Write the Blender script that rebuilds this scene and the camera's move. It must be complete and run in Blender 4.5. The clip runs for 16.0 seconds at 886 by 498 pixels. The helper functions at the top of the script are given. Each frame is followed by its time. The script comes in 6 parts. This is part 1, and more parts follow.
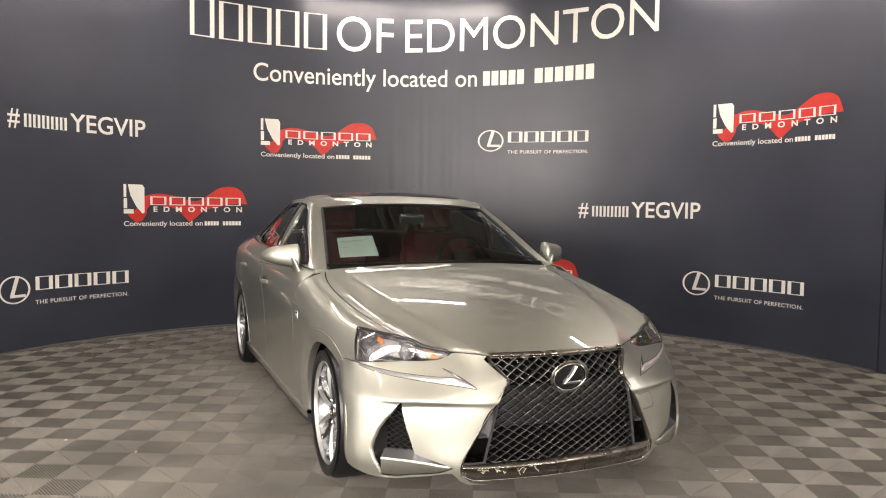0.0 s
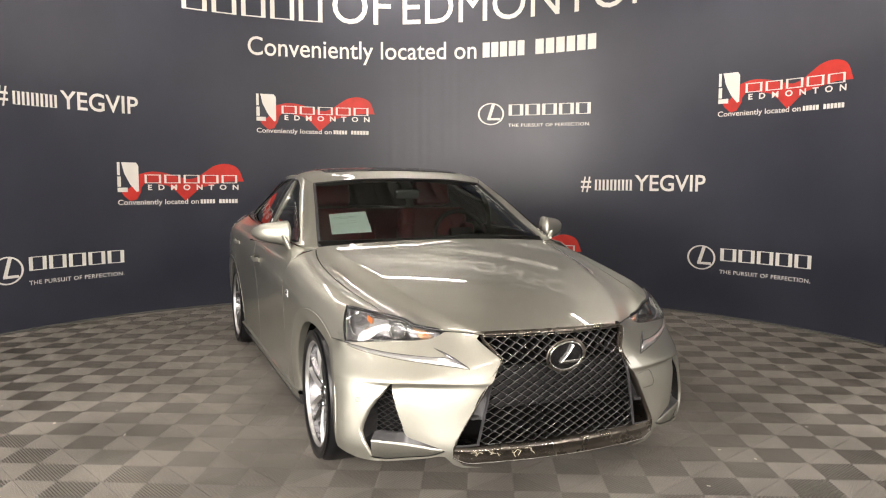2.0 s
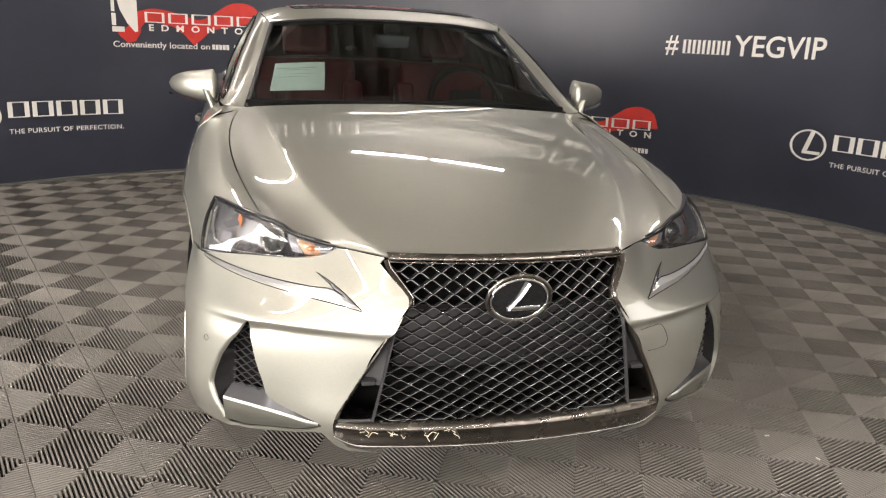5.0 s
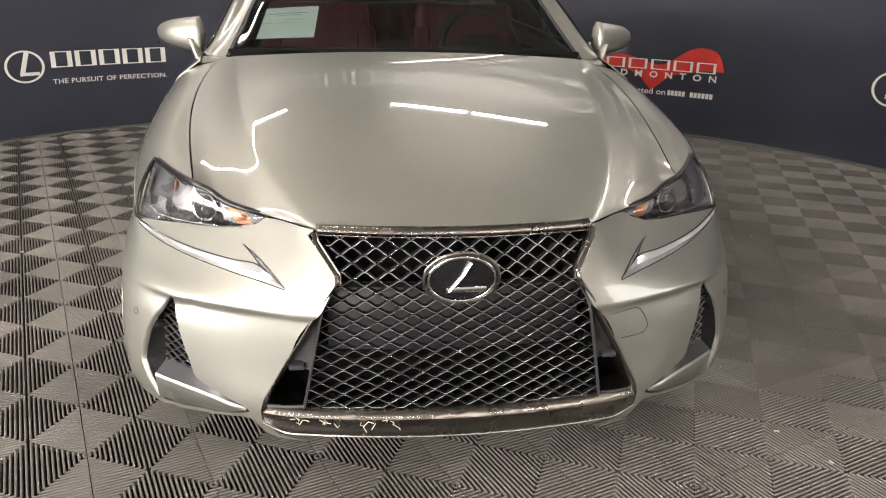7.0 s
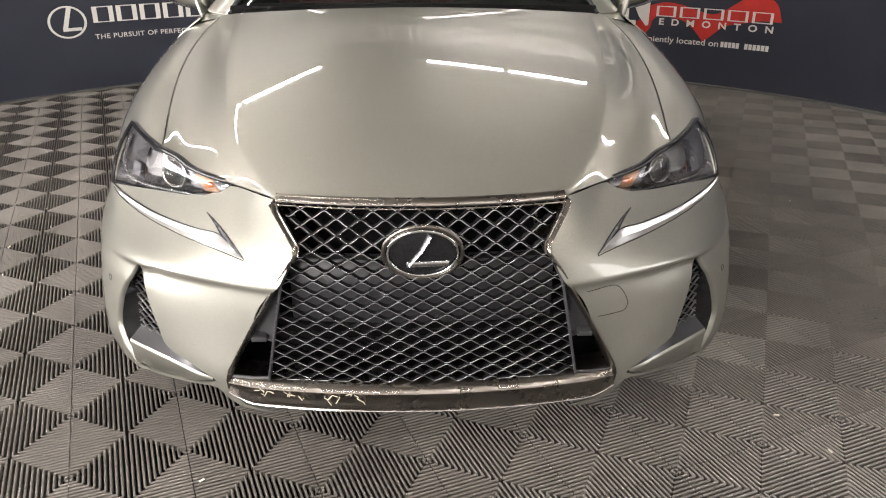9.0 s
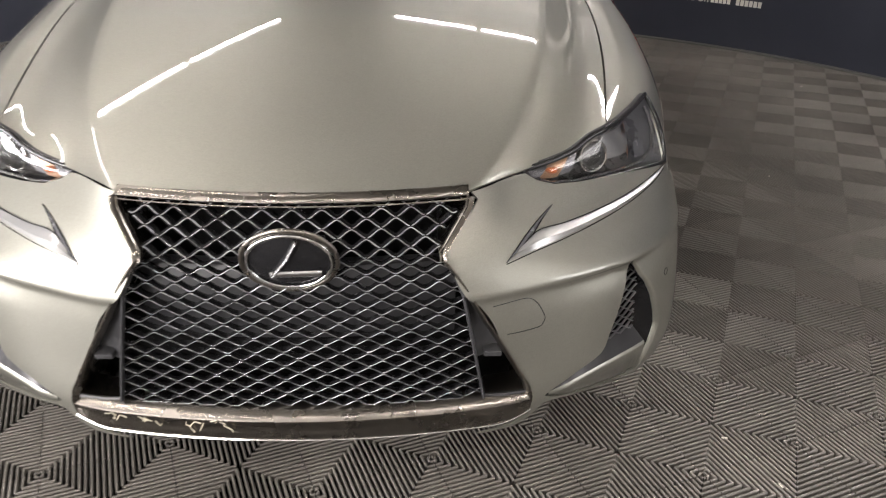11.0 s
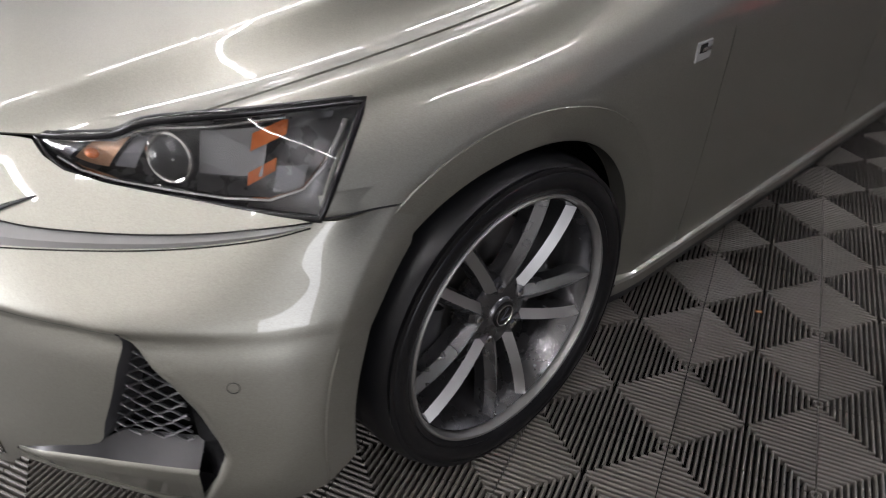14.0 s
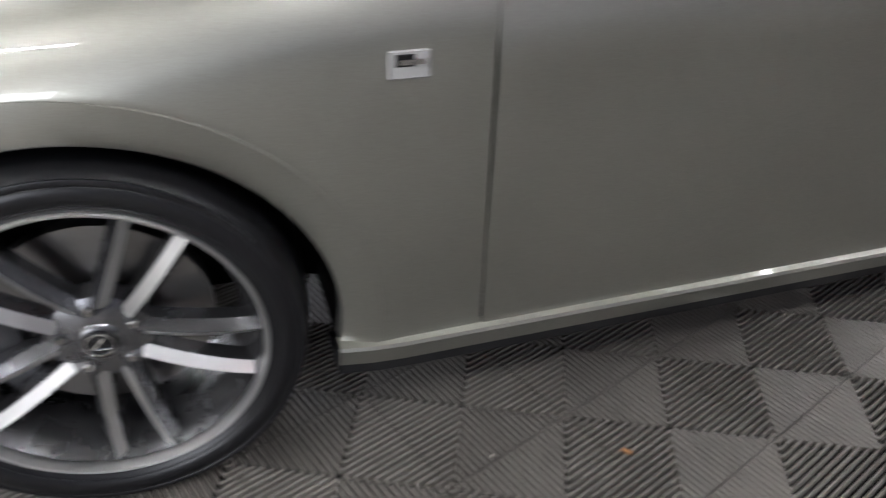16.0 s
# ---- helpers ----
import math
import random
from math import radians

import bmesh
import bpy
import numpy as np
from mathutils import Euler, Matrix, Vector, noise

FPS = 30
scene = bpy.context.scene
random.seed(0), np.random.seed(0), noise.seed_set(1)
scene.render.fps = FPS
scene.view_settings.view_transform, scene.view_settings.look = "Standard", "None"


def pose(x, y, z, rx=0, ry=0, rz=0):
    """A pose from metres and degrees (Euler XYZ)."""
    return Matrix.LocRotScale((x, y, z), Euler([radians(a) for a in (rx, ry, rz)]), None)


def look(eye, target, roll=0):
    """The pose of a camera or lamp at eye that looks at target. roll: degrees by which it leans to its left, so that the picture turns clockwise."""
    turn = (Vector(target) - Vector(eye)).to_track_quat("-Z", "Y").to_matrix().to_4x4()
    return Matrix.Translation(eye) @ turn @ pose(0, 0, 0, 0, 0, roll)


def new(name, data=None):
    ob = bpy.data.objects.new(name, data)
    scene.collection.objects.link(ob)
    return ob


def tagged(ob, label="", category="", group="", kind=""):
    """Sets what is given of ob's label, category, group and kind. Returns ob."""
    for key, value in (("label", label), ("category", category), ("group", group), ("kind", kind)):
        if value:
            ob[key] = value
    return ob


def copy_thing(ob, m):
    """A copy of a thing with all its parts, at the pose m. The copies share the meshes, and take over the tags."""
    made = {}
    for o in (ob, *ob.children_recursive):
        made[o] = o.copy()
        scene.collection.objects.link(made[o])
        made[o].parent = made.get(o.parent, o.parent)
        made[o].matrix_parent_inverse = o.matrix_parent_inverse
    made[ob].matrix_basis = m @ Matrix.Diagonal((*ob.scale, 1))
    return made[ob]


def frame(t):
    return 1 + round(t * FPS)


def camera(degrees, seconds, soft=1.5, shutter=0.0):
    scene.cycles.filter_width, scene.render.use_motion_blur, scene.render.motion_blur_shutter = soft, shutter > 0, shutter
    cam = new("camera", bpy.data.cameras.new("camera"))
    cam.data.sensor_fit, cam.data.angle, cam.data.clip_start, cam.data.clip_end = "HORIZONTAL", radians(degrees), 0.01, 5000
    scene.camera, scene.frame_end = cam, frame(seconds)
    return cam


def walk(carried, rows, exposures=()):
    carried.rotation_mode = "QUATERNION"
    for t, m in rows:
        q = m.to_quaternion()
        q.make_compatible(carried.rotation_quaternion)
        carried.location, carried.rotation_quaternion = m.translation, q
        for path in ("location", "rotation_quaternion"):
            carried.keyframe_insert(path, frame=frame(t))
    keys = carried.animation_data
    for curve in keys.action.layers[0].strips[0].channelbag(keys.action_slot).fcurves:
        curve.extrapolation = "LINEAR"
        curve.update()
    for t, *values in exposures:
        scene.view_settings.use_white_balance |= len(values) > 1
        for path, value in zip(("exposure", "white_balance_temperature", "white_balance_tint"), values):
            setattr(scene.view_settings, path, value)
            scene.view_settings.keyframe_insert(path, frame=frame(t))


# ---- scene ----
cam = camera(60.1, 16.0, 1.1, 0.4)
PATH = [
    (0, (-1.724, -3.558, 1.306), (-0.965, -1.711, 1.191), 0.8),
    (0.5, (-1.728, -3.554, 1.308), (-0.966, -1.709, 1.186), 0.7),
    (1, (-1.722, -3.54, 1.299), (-0.962, -1.695, 1.168), 0.6),
    (1.5, (-1.7, -3.517, 1.296), (-0.945, -1.671, 1.146), 0.3),
    (2, (-1.614, -3.463, 1.293), (-0.872, -1.614, 1.117), 0.2),
    (2.5, (-1.445, -3.372, 1.276), (-0.723, -1.519, 1.067), 0.1),
    (3, (-1.326, -3.193, 1.253), (-0.62, -1.339, 1.006), 0.4),
    (3.5, (-1.205, -2.992, 1.239), (-0.525, -1.135, 0.939), 0.9),
    (4, (-0.992, -2.847, 1.226), (-0.38, -0.982, 0.847), 1.6),
    (4.5, (-0.821, -2.716, 1.223), (-0.265, -0.85, 0.766), 2.2),
    (5, (-0.664, -2.581, 1.23), (-0.189, -0.711, 0.703), 2.5),
    (7.5, (-0.206, -2.39, 1.248), (-0.009, -0.529, 0.542), 0.7),
    (8, (-0.157, -2.364, 1.261), (-0.017, -0.514, 0.515), 0.3),
    (10.5, (0.171, -2.211, 1.252), (0.231, -0.407, 0.392), 0.3),
    (11, (0.221, -2.033, 1.239), (0.304, -0.251, 0.335), 1.1),
    (11.5, (0.353, -1.905, 1.224), (0.416, -0.133, 0.297), 2.1),
    (12, (0.582, -1.764, 1.237), (0.58, -0.008, 0.281), 4.8),
    (12.5, (0.843, -1.566, 1.23), (0.615, 0.148, 0.225), 5.6),
    (13, (1.095, -1.376, 1.15), (0.507, 0.284, 0.202), 3.6),
    (13.5, (1.355, -1.163, 1.135), (0.461, 0.323, 0.14), 3.6),
    (14, (1.529, -0.901, 1.122), (0.37, 0.353, 0.081), 3.1),
    (14.5, (1.679, -0.676, 1.106), (0.322, 0.318, 0.024), 2.5),
    (15, (1.791, -0.461, 1.096), (0.305, 0.265, -0.028), 1.8),
    (15.5, (1.788, -0.191, 1.089), (0.245, 0.393, -0.041), 2.1),
    (16, (1.812, 0.191, 1.078), (0.255, 0.742, -0.05), 2.5),
]
# seconds, stops, kelvin, tint
EXPOSURES = [(0, 0.0, 6950, 14), (5, 0.05, 6700, 14), (8, 0.1, 6550, 15), (11, 0.05, 6450, 15), (12.5, -0.08, 6350, 15), (14, 0.05, 6050, 16), (15, 0.45, 6050, 16), (16, 1.25, 5850, 13)]
walk(cam, [(t, look(eye, target, roll)) for t, eye, target, roll in PATH], EXPOSURES)

# ---- world and light ----
world = bpy.data.worlds.new("world")
scene.world = world
world.use_nodes = True
world.node_tree.nodes["Background"].inputs[0].default_value = (0.6, 0.65, 0.7, 1)
world.node_tree.nodes["Background"].inputs[1].default_value = 0.02

# plan of the booth
CX, CY, RAD = -0.03, 0.93, 3.9
CEIL = 3.9


# ---- materials ----
def nodes_of(name):
    m = bpy.data.materials.new(name)
    m.use_nodes = True
    t = m.node_tree
    return m, t, t.nodes["Principled BSDF"]


def noise_tex(t, scale, detail=4.0, rough=0.55, coord="Object"):
    c = t.nodes.new("ShaderNodeTexCoord")
    n = t.nodes.new("ShaderNodeTexNoise")
    n.inputs["Scale"].default_value = scale
    n.inputs["Detail"].default_value = detail
    n.inputs["Roughness"].default_value = rough
    t.links.new(c.outputs[coord], n.inputs["Vector"])
    return n


def ramp(t, src, stops):
    r = t.nodes.new("ShaderNodeValToRGB")
    while len(r.color_ramp.elements) < len(stops):
        r.color_ramp.elements.new(0.5)
    for e, (p, c) in zip(r.color_ramp.elements, stops):
        e.position, e.color = p, (*c, 1) if len(c) == 3 else c
    t.links.new(src, r.inputs[0])
    return r


def value_range(t, src, lo, hi, a=0.3, b=0.7):
    r = t.nodes.new("ShaderNodeMapRange")
    r.inputs[1].default_value, r.inputs[2].default_value = a, b
    r.inputs[3].default_value, r.inputs[4].default_value = lo, hi
    t.links.new(src, r.inputs[0])
    return r


def add_bump(t, p, src, strength, dist=0.002):
    b = t.nodes.new("ShaderNodeBump")
    b.inputs["Strength"].default_value = strength
    b.inputs["Distance"].default_value = dist
    t.links.new(src, b.inputs["Height"])
    t.links.new(b.outputs[0], p.inputs["Normal"])


def simple(name, color, rough=0.5, metal=0.0, vary=0.15, scale=30.0, coat=0.0, bump=0.0, spec=0.5, rvary=0.08):
    """Paint or plastic with soft variation of colour and gloss at two scales."""
    m, t, p = nodes_of(name)
    n = noise_tex(t, scale)
    big = noise_tex(t, scale / 14, 3.0)
    mix = t.nodes.new("ShaderNodeMix")
    mix.data_type = "FLOAT"
    mix.inputs[0].default_value = 0.5
    t.links.new(n.outputs[0], mix.inputs[2])
    t.links.new(big.outputs[0], mix.inputs[3])
    lo = tuple(c * (1 - vary) for c in color)
    hi = tuple(min(1, c * (1 + vary)) for c in color)
    r = ramp(t, mix.outputs[0], [(0.3, lo), (0.7, hi)])
    t.links.new(r.outputs[0], p.inputs["Base Color"])
    g = value_range(t, mix.outputs[0], max(0, rough - rvary), min(1, rough + rvary))
    t.links.new(g.outputs[0], p.inputs["Roughness"])
    p.inputs["Metallic"].default_value = metal
    p.inputs["Coat Weight"].default_value = coat
    p.inputs["Coat Roughness"].default_value = 0.03
    p.inputs["Specular IOR Level"].default_value = spec
    if bump:
        add_bump(t, p, n.outputs[0], bump)
    return m


def glow(name, color, strength):
    m, t, p = nodes_of(name)
    p.inputs["Base Color"].default_value = (*color, 1)
    p.inputs["Emission Color"].default_value = (*color, 1)
    p.inputs["Emission Strength"].default_value = strength
    return m


def clear(name, color, rough=0.0, ior=1.45, tint=1.0):
    """A thin pane: see-through with a real reflection on its face."""
    m, t, p = nodes_of(name)
    p.inputs["Base Color"].default_value = (*color, 1)
    p.inputs["Roughness"].default_value = rough
    p.inputs["Transmission Weight"].default_value = 1.0
    p.inputs["IOR"].default_value = ior
    return m


def car_paint():
    m, t, p = nodes_of("champagne silver paint")
    fl = t.nodes.new("ShaderNodeTexVoronoi")
    fl.inputs["Scale"].default_value = 900
    c = t.nodes.new("ShaderNodeTexCoord")
    t.links.new(c.outputs["Object"], fl.inputs["Vector"])
    r = ramp(t, fl.outputs["Color"], [(0.0, (0.34, 0.338, 0.293)), (1.0, (0.43, 0.427, 0.37))])
    t.links.new(r.outputs[0], p.inputs["Base Color"])
    p.inputs["Metallic"].default_value = 0.84
    big = noise_tex(t, 2.2, 3.0)
    g = value_range(t, big.outputs[0], 0.40, 0.45)
    t.links.new(g.outputs[0], p.inputs["Roughness"])
    p.inputs["Coat Weight"].default_value = 1.0
    p.inputs["Coat Roughness"].default_value = 0.012
    p.inputs["Coat IOR"].default_value = 1.62
    return m


PAINT = car_paint()
BLACK_GLOSS = simple("gloss black plastic", (0.012, 0.012, 0.013), 0.14, vary=0.1, scale=20)
BLACK_MATT = simple("matt black plastic", (0.016, 0.016, 0.017), 0.5, vary=0.2, scale=60, bump=0.05)
# near-black, hardly shiny: black parts, and shade of recesses put into colour
BLACK_DEEP = simple("black plastic and recess shade", (0.005, 0.005, 0.005), 0.7, vary=0.2, scale=40, spec=0.08)
GREY_PLASTIC = simple("dark grey satin plastic", (0.045, 0.045, 0.047), 0.36, vary=0.12, scale=50)
DARK_CHROME = simple("dark smoked chrome", (0.25, 0.23, 0.205), 0.27, 1.0, vary=0.06, scale=15, rvary=0.05)
CHROME = simple("bright chrome", (0.78, 0.78, 0.77), 0.07, 1.0, vary=0.04, scale=15, rvary=0.03)
MESH_BLACK = simple("gloss black grille bars", (0.016, 0.016, 0.017), 0.22, vary=0.2, scale=40)
# pale metal for the glints on the black bars' front edges
MESH_GLINT = simple("pale grille bar highlights", (0.30, 0.30, 0.305), 0.30, 0.9, vary=0.35, scale=25)
RUBBER = simple("worn black tyre rubber", (0.009, 0.009, 0.010), 0.33, vary=0.12, scale=45, bump=0.05, spec=0.4, rvary=0.05)
RIM_DARK = simple("dark graphite wheel paint", (0.19, 0.19, 0.195), 0.27, 0.9, vary=0.05, scale=25, rvary=0.02)
RIM_CUT = simple("machined bright wheel face", (0.56, 0.56, 0.55), 0.46, 1.0, vary=0.08, scale=35)
DISC = simple("brushed brake disc steel", (0.30, 0.29, 0.28), 0.38, 1.0, vary=0.15, scale=30)
LAMP_WHITE = simple("pale satin lamp plastic", (0.66, 0.66, 0.65), 0.22, 0.55, vary=0.05, scale=30)
AMBER = simple("amber reflector plastic", (0.38, 0.10, 0.022), 0.3, vary=0.15, scale=60)
LAMP_SILVER = simple("silvered lamp bowl", (0.55, 0.55, 0.55), 0.2, 1.0, vary=0.06, scale=30)
LAMP_GREY = simple("grey lamp bezel", (0.16, 0.16, 0.17), 0.25, 0.4, vary=0.12, scale=30)
LAMP_SIDE = simple("satin reflector plastic", (0.13, 0.13, 0.13), 0.35, 0.3, vary=0.08, scale=30)
LAMP_DARK = simple("smoked lamp housing", (0.085, 0.085, 0.088), 0.28, 0.5, vary=0.15, scale=30)
RED_LEATHER = simple("dark red leather", (0.11, 0.009, 0.012), 0.42, vary=0.2, scale=80, bump=0.15)
DASH = simple("black dashboard vinyl", (0.014, 0.014, 0.015), 0.6, vary=0.2, scale=90, bump=0.2)
RED_LENS = simple("red tail lens", (0.45, 0.01, 0.015), 0.1, vary=0.1, scale=40)
PAPER = simple("pale mint paper", (0.72, 0.82, 0.78), 0.7, vary=0.03, scale=20)
INK = simple("grey print", (0.30, 0.36, 0.36), 0.7, vary=0.05)
GLASS = clear("tinted window glass", (0.68, 0.74, 0.71))
GLASS_DARK = clear("dark privacy glass", (0.16, 0.17, 0.17))
LENS = clear("clear lamp cover", (0.90, 0.90, 0.90))
MESH_DIM = simple("dim satin pocket mesh", (0.2, 0.2, 0.205), 0.32, 0.9, vary=0.2, scale=40)
PURPLE_BLACK = simple("gloss dark plastic", (0.010, 0.010, 0.0105), 0.16, vary=0.1, scale=30)
STRIP = simple("pale reflective strip plastic", (0.56, 0.56, 0.55), 0.18, 0.6, vary=0.06, scale=30)
TURN_STEEL = simple("bronze tinted lamp trim", (0.34, 0.20, 0.12), 0.32, 0.5, vary=0.35, scale=60)


# ---- mesh tools ----
def finish(me, material, smooth=True):
    me.materials.append(material)
    for f in me.polygons:
        f.use_smooth = smooth
    return me


def mesh_of(bm, name):
    me = bpy.data.meshes.new(name)
    bm.to_mesh(me)
    bm.free()
    return me


def part(name, bm, material, parent, label="", smooth=True, split=35):
    """Links a bmesh as one mesh object under a thing or under a part."""
    me = finish(mesh_of(bm, name), material, smooth)
    ob = new(name, me)
    ob.parent = parent
    if label:
        tagged(ob, label)
    if smooth and split:
        e = ob.modifiers.new("edges", "EDGE_SPLIT")
        e.split_angle = radians(split)
    return ob


def thing(name, label, category, group="", kind="", at=(0, 0, 0)):
    ob = new(name)
    ob.empty_display_size = 0.1
    ob.location = at
    return tagged(ob, label, category, group, kind)


def spline(pts, u):
    """Catmull-Rom through pts at u in 0..1 (numpy array of u)."""
    p = np.array(pts, float)
    n = len(p) - 1
    u = np.clip(np.atleast_1d(np.asarray(u, float)), 0, 1) * n
    i = np.minimum(u.astype(int), n - 1)
    f = (u - i)[:, None]
    q = np.vstack([2 * p[0] - p[1], p, 2 * p[-1] - p[-2]])
    a, b, c, d = q[i], q[i + 1], q[i + 2], q[i + 3]
    return 0.5 * (2 * b + (c - a) * f + (2 * a - 5 * b + 4 * c - d) * f**2 + (3 * b - 3 * c + d - a) * f**3)


class Surface:
    """A smooth loft over a family of rails; s runs along the rails, t across them."""

    def __init__(self, rails, bend=None):
        self.rails, self.bend = [np.array(r, float) for r in rails], bend
        g = np.linspace(0, 1, 61)
        self.gs, self.gt = (a.ravel() for a in np.meshgrid(g, g))
        self.grid = self(self.gs, self.gt)

    def __call__(self, s, t):
        s, t = np.broadcast_arrays(np.atleast_1d(np.asarray(s, float)), np.atleast_1d(np.asarray(t, float)))
        cols = np.stack([spline(r, s) for r in self.rails], 0)
        n = len(self.rails) - 1
        tt = np.clip(t, 0, 1) * n
        i = np.minimum(tt.astype(int), n - 1)
        f = (tt - i)[:, None]
        q = np.concatenate([2 * cols[:1] - cols[1:2], cols, 2 * cols[-1:] - cols[-2:-1]], 0)
        k = np.arange(len(tt))
        a, b, c, d = q[i, k], q[i + 1, k], q[i + 2, k], q[i + 3, k]
        out = 0.5 * (2 * b + (c - a) * f + (2 * a - 5 * b + 4 * c - d) * f**2 + (3 * b - 3 * c + d - a) * f**3)
        return self.bend(out) if self.bend else out

    def find(self, p, axes=(0, 1, 2)):
        """The (s, t) of the surface point nearest to p along the given axes."""
        p, axes = np.array(p, float), list(axes)
        d = ((self.grid[:, axes] - p[axes]) ** 2).sum(1)
        k = d.argmin()
        s, t, step = self.gs[k], self.gt[k], 1 / 60
        for _ in range(14):
            o = np.linspace(-1, 1, 5) * step
            ss, tt = (a.ravel() for a in np.meshgrid(np.clip(s + o, 0, 1), np.clip(t + o, 0, 1)))
            d = ((self(ss, tt)[:, axes] - p[axes]) ** 2).sum(1)
            k = d.argmin()
            s, t, step = ss[k], tt[k], step * 0.55
        return s, t


def dense(loop, step, closed=True):
    """A polyline resampled at about step."""
    p = [np.array(v, float) for v in loop]
    out = []
    for a, b in zip(p, p[1:] + p[:1] if closed else p[1:]):
        n = max(1, int(np.ceil(np.linalg.norm(b - a) / step)))
        out += [a + (b - a) * k / n for k in range(n)]
    if not closed:
        out.append(p[-1])
    return out


def inside(pts, loop):
    x, y = pts[:, 0], pts[:, 1]
    hit = np.zeros(len(pts), bool)
    q = np.array(loop)
    for (x1, y1), (x2, y2) in zip(q, np.roll(q, -1, 0)):
        cross = (y1 > y) != (y2 > y)
        with np.errstate(divide="ignore", invalid="ignore"):
            hit ^= cross & (x < (x2 - x1) * (y - y1) / (y2 - y1) + x1)
    return hit


def near_loop(pts, loop, dist):
    q = np.array(loop)
    out = np.zeros(len(pts), bool)
    for a, b in zip(q, np.roll(q, -1, 0)):
        ab = b - a
        f = np.clip(((pts - a) @ ab) / max(ab @ ab, 1e-12), 0, 1)
        out |= np.hypot(*(pts - a - f[:, None] * ab).T) < dist
    return out


def sheet(surface, outline, holes=(), step=0.014, scale=(1.0, 1.0), mirror=False):
    """A bmesh of the surface inside an outline in (s, t), with holes; scale: metres per unit of s and t."""
    from mathutils.geometry import delaunay_2d_cdt

    sc = np.array(scale)
    loops = [np.array(dense([np.array(p) * sc for p in l], step * 0.7)) for l in (outline, *holes)]
    lo, hi = loops[0].min(0), loops[0].max(0)
    gx, gy = np.meshgrid(np.arange(lo[0], hi[0], step), np.arange(lo[1], hi[1], step))
    g = np.c_[gx.ravel(), gy.ravel()]
    g[:, 0] += np.where((np.round((g[:, 1] - lo[1]) / step) % 2) > 0, step / 2, 0)
    keep = inside(g, loops[0])
    for l in loops[1:]:
        keep &= ~inside(g, l)
    for l in loops:
        keep &= ~near_loop(g, l, step * 0.5)
    pts, edges = [tuple(p) for p in g[keep]], []
    for l in loops:
        n = len(pts)
        pts += [tuple(p) for p in l]
        edges += [(n + k, n + (k + 1) % len(l)) for k in range(len(l))]
    verts, _, faces, *_ = delaunay_2d_cdt([Vector(p) for p in pts], edges, [], 0, 1e-6)
    v = np.array([tuple(p) for p in verts])
    f = np.array([tuple(x) for x in faces])
    mid = v[f].mean(1)
    ok = inside(mid, loops[0])
    for l in loops[1:]:
        ok &= ~inside(mid, l)
    xyz = surface(v[:, 0] / sc[0], v[:, 1] / sc[1])
    bm = bmesh.new()
    for flip in (False, True) if mirror else (False,):
        vs = [bm.verts.new((-p[0] if flip else p[0], p[1], p[2])) for p in xyz]
        for a, b, c in f[ok]:
            bm.faces.new((vs[a], vs[c], vs[b]) if flip else (vs[a], vs[b], vs[c]))
    if mirror:
        bmesh.ops.remove_doubles(bm, verts=bm.verts, dist=0.0008)
    loose = [x for x in bm.verts if not x.link_faces]
    bmesh.ops.delete(bm, geom=loose, context="VERTS")
    return bm


def outward(bm, away=(0, 1.3, 0.5)):
    """Turns faces away from a point inside."""
    bmesh.ops.recalc_face_normals(bm, faces=bm.faces)
    a = Vector(away)
    s = sum((f.calc_center_median() - a).dot(f.normal) * f.calc_area() for f in bm.faces)
    if s < 0:
        bmesh.ops.reverse_faces(bm, faces=bm.faces)
    return bm


def thicken(ob, t=0.006):
    m = ob.modifiers.new("thickness", "SOLIDIFY")
    m.thickness, m.offset = t, -1
    ob.modifiers.move(len(ob.modifiers) - 1, 0)
    return ob


def mirrored(bm):
    out = bm.copy()
    for v in out.verts:
        v.co.x *= -1
    bmesh.ops.reverse_faces(out, faces=out.faces)
    return out


def box(bm, x0, x1, y0, y1, z0, z1, m=None):
    c = [(x0, y0, z0), (x1, y0, z0), (x1, y1, z0), (x0, y1, z0), (x0, y0, z1), (x1, y0, z1), (x1, y1, z1), (x0, y1, z1)]
    v = [bm.verts.new(m @ Vector(p) if m else p) for p in c]
    for q in ((3, 2, 1, 0), (4, 5, 6, 7), (0, 1, 5, 4), (1, 2, 6, 5), (2, 3, 7, 6), (3, 0, 4, 7)):
        bm.faces.new([v[k] for k in q])
    return bm


def soft_box(x0, x1, y0, y1, z0, z1, r=0.01, seg=2, m=None):
    bm = box(bmesh.new(), x0, x1, y0, y1, z0, z1)
    bmesh.ops.bevel(bm, geom=bm.edges[:], offset=r, segments=seg, affect="EDGES", profile=0.6)
    if m:
        bmesh.ops.transform(bm, matrix=m, verts=bm.verts)
    return bm


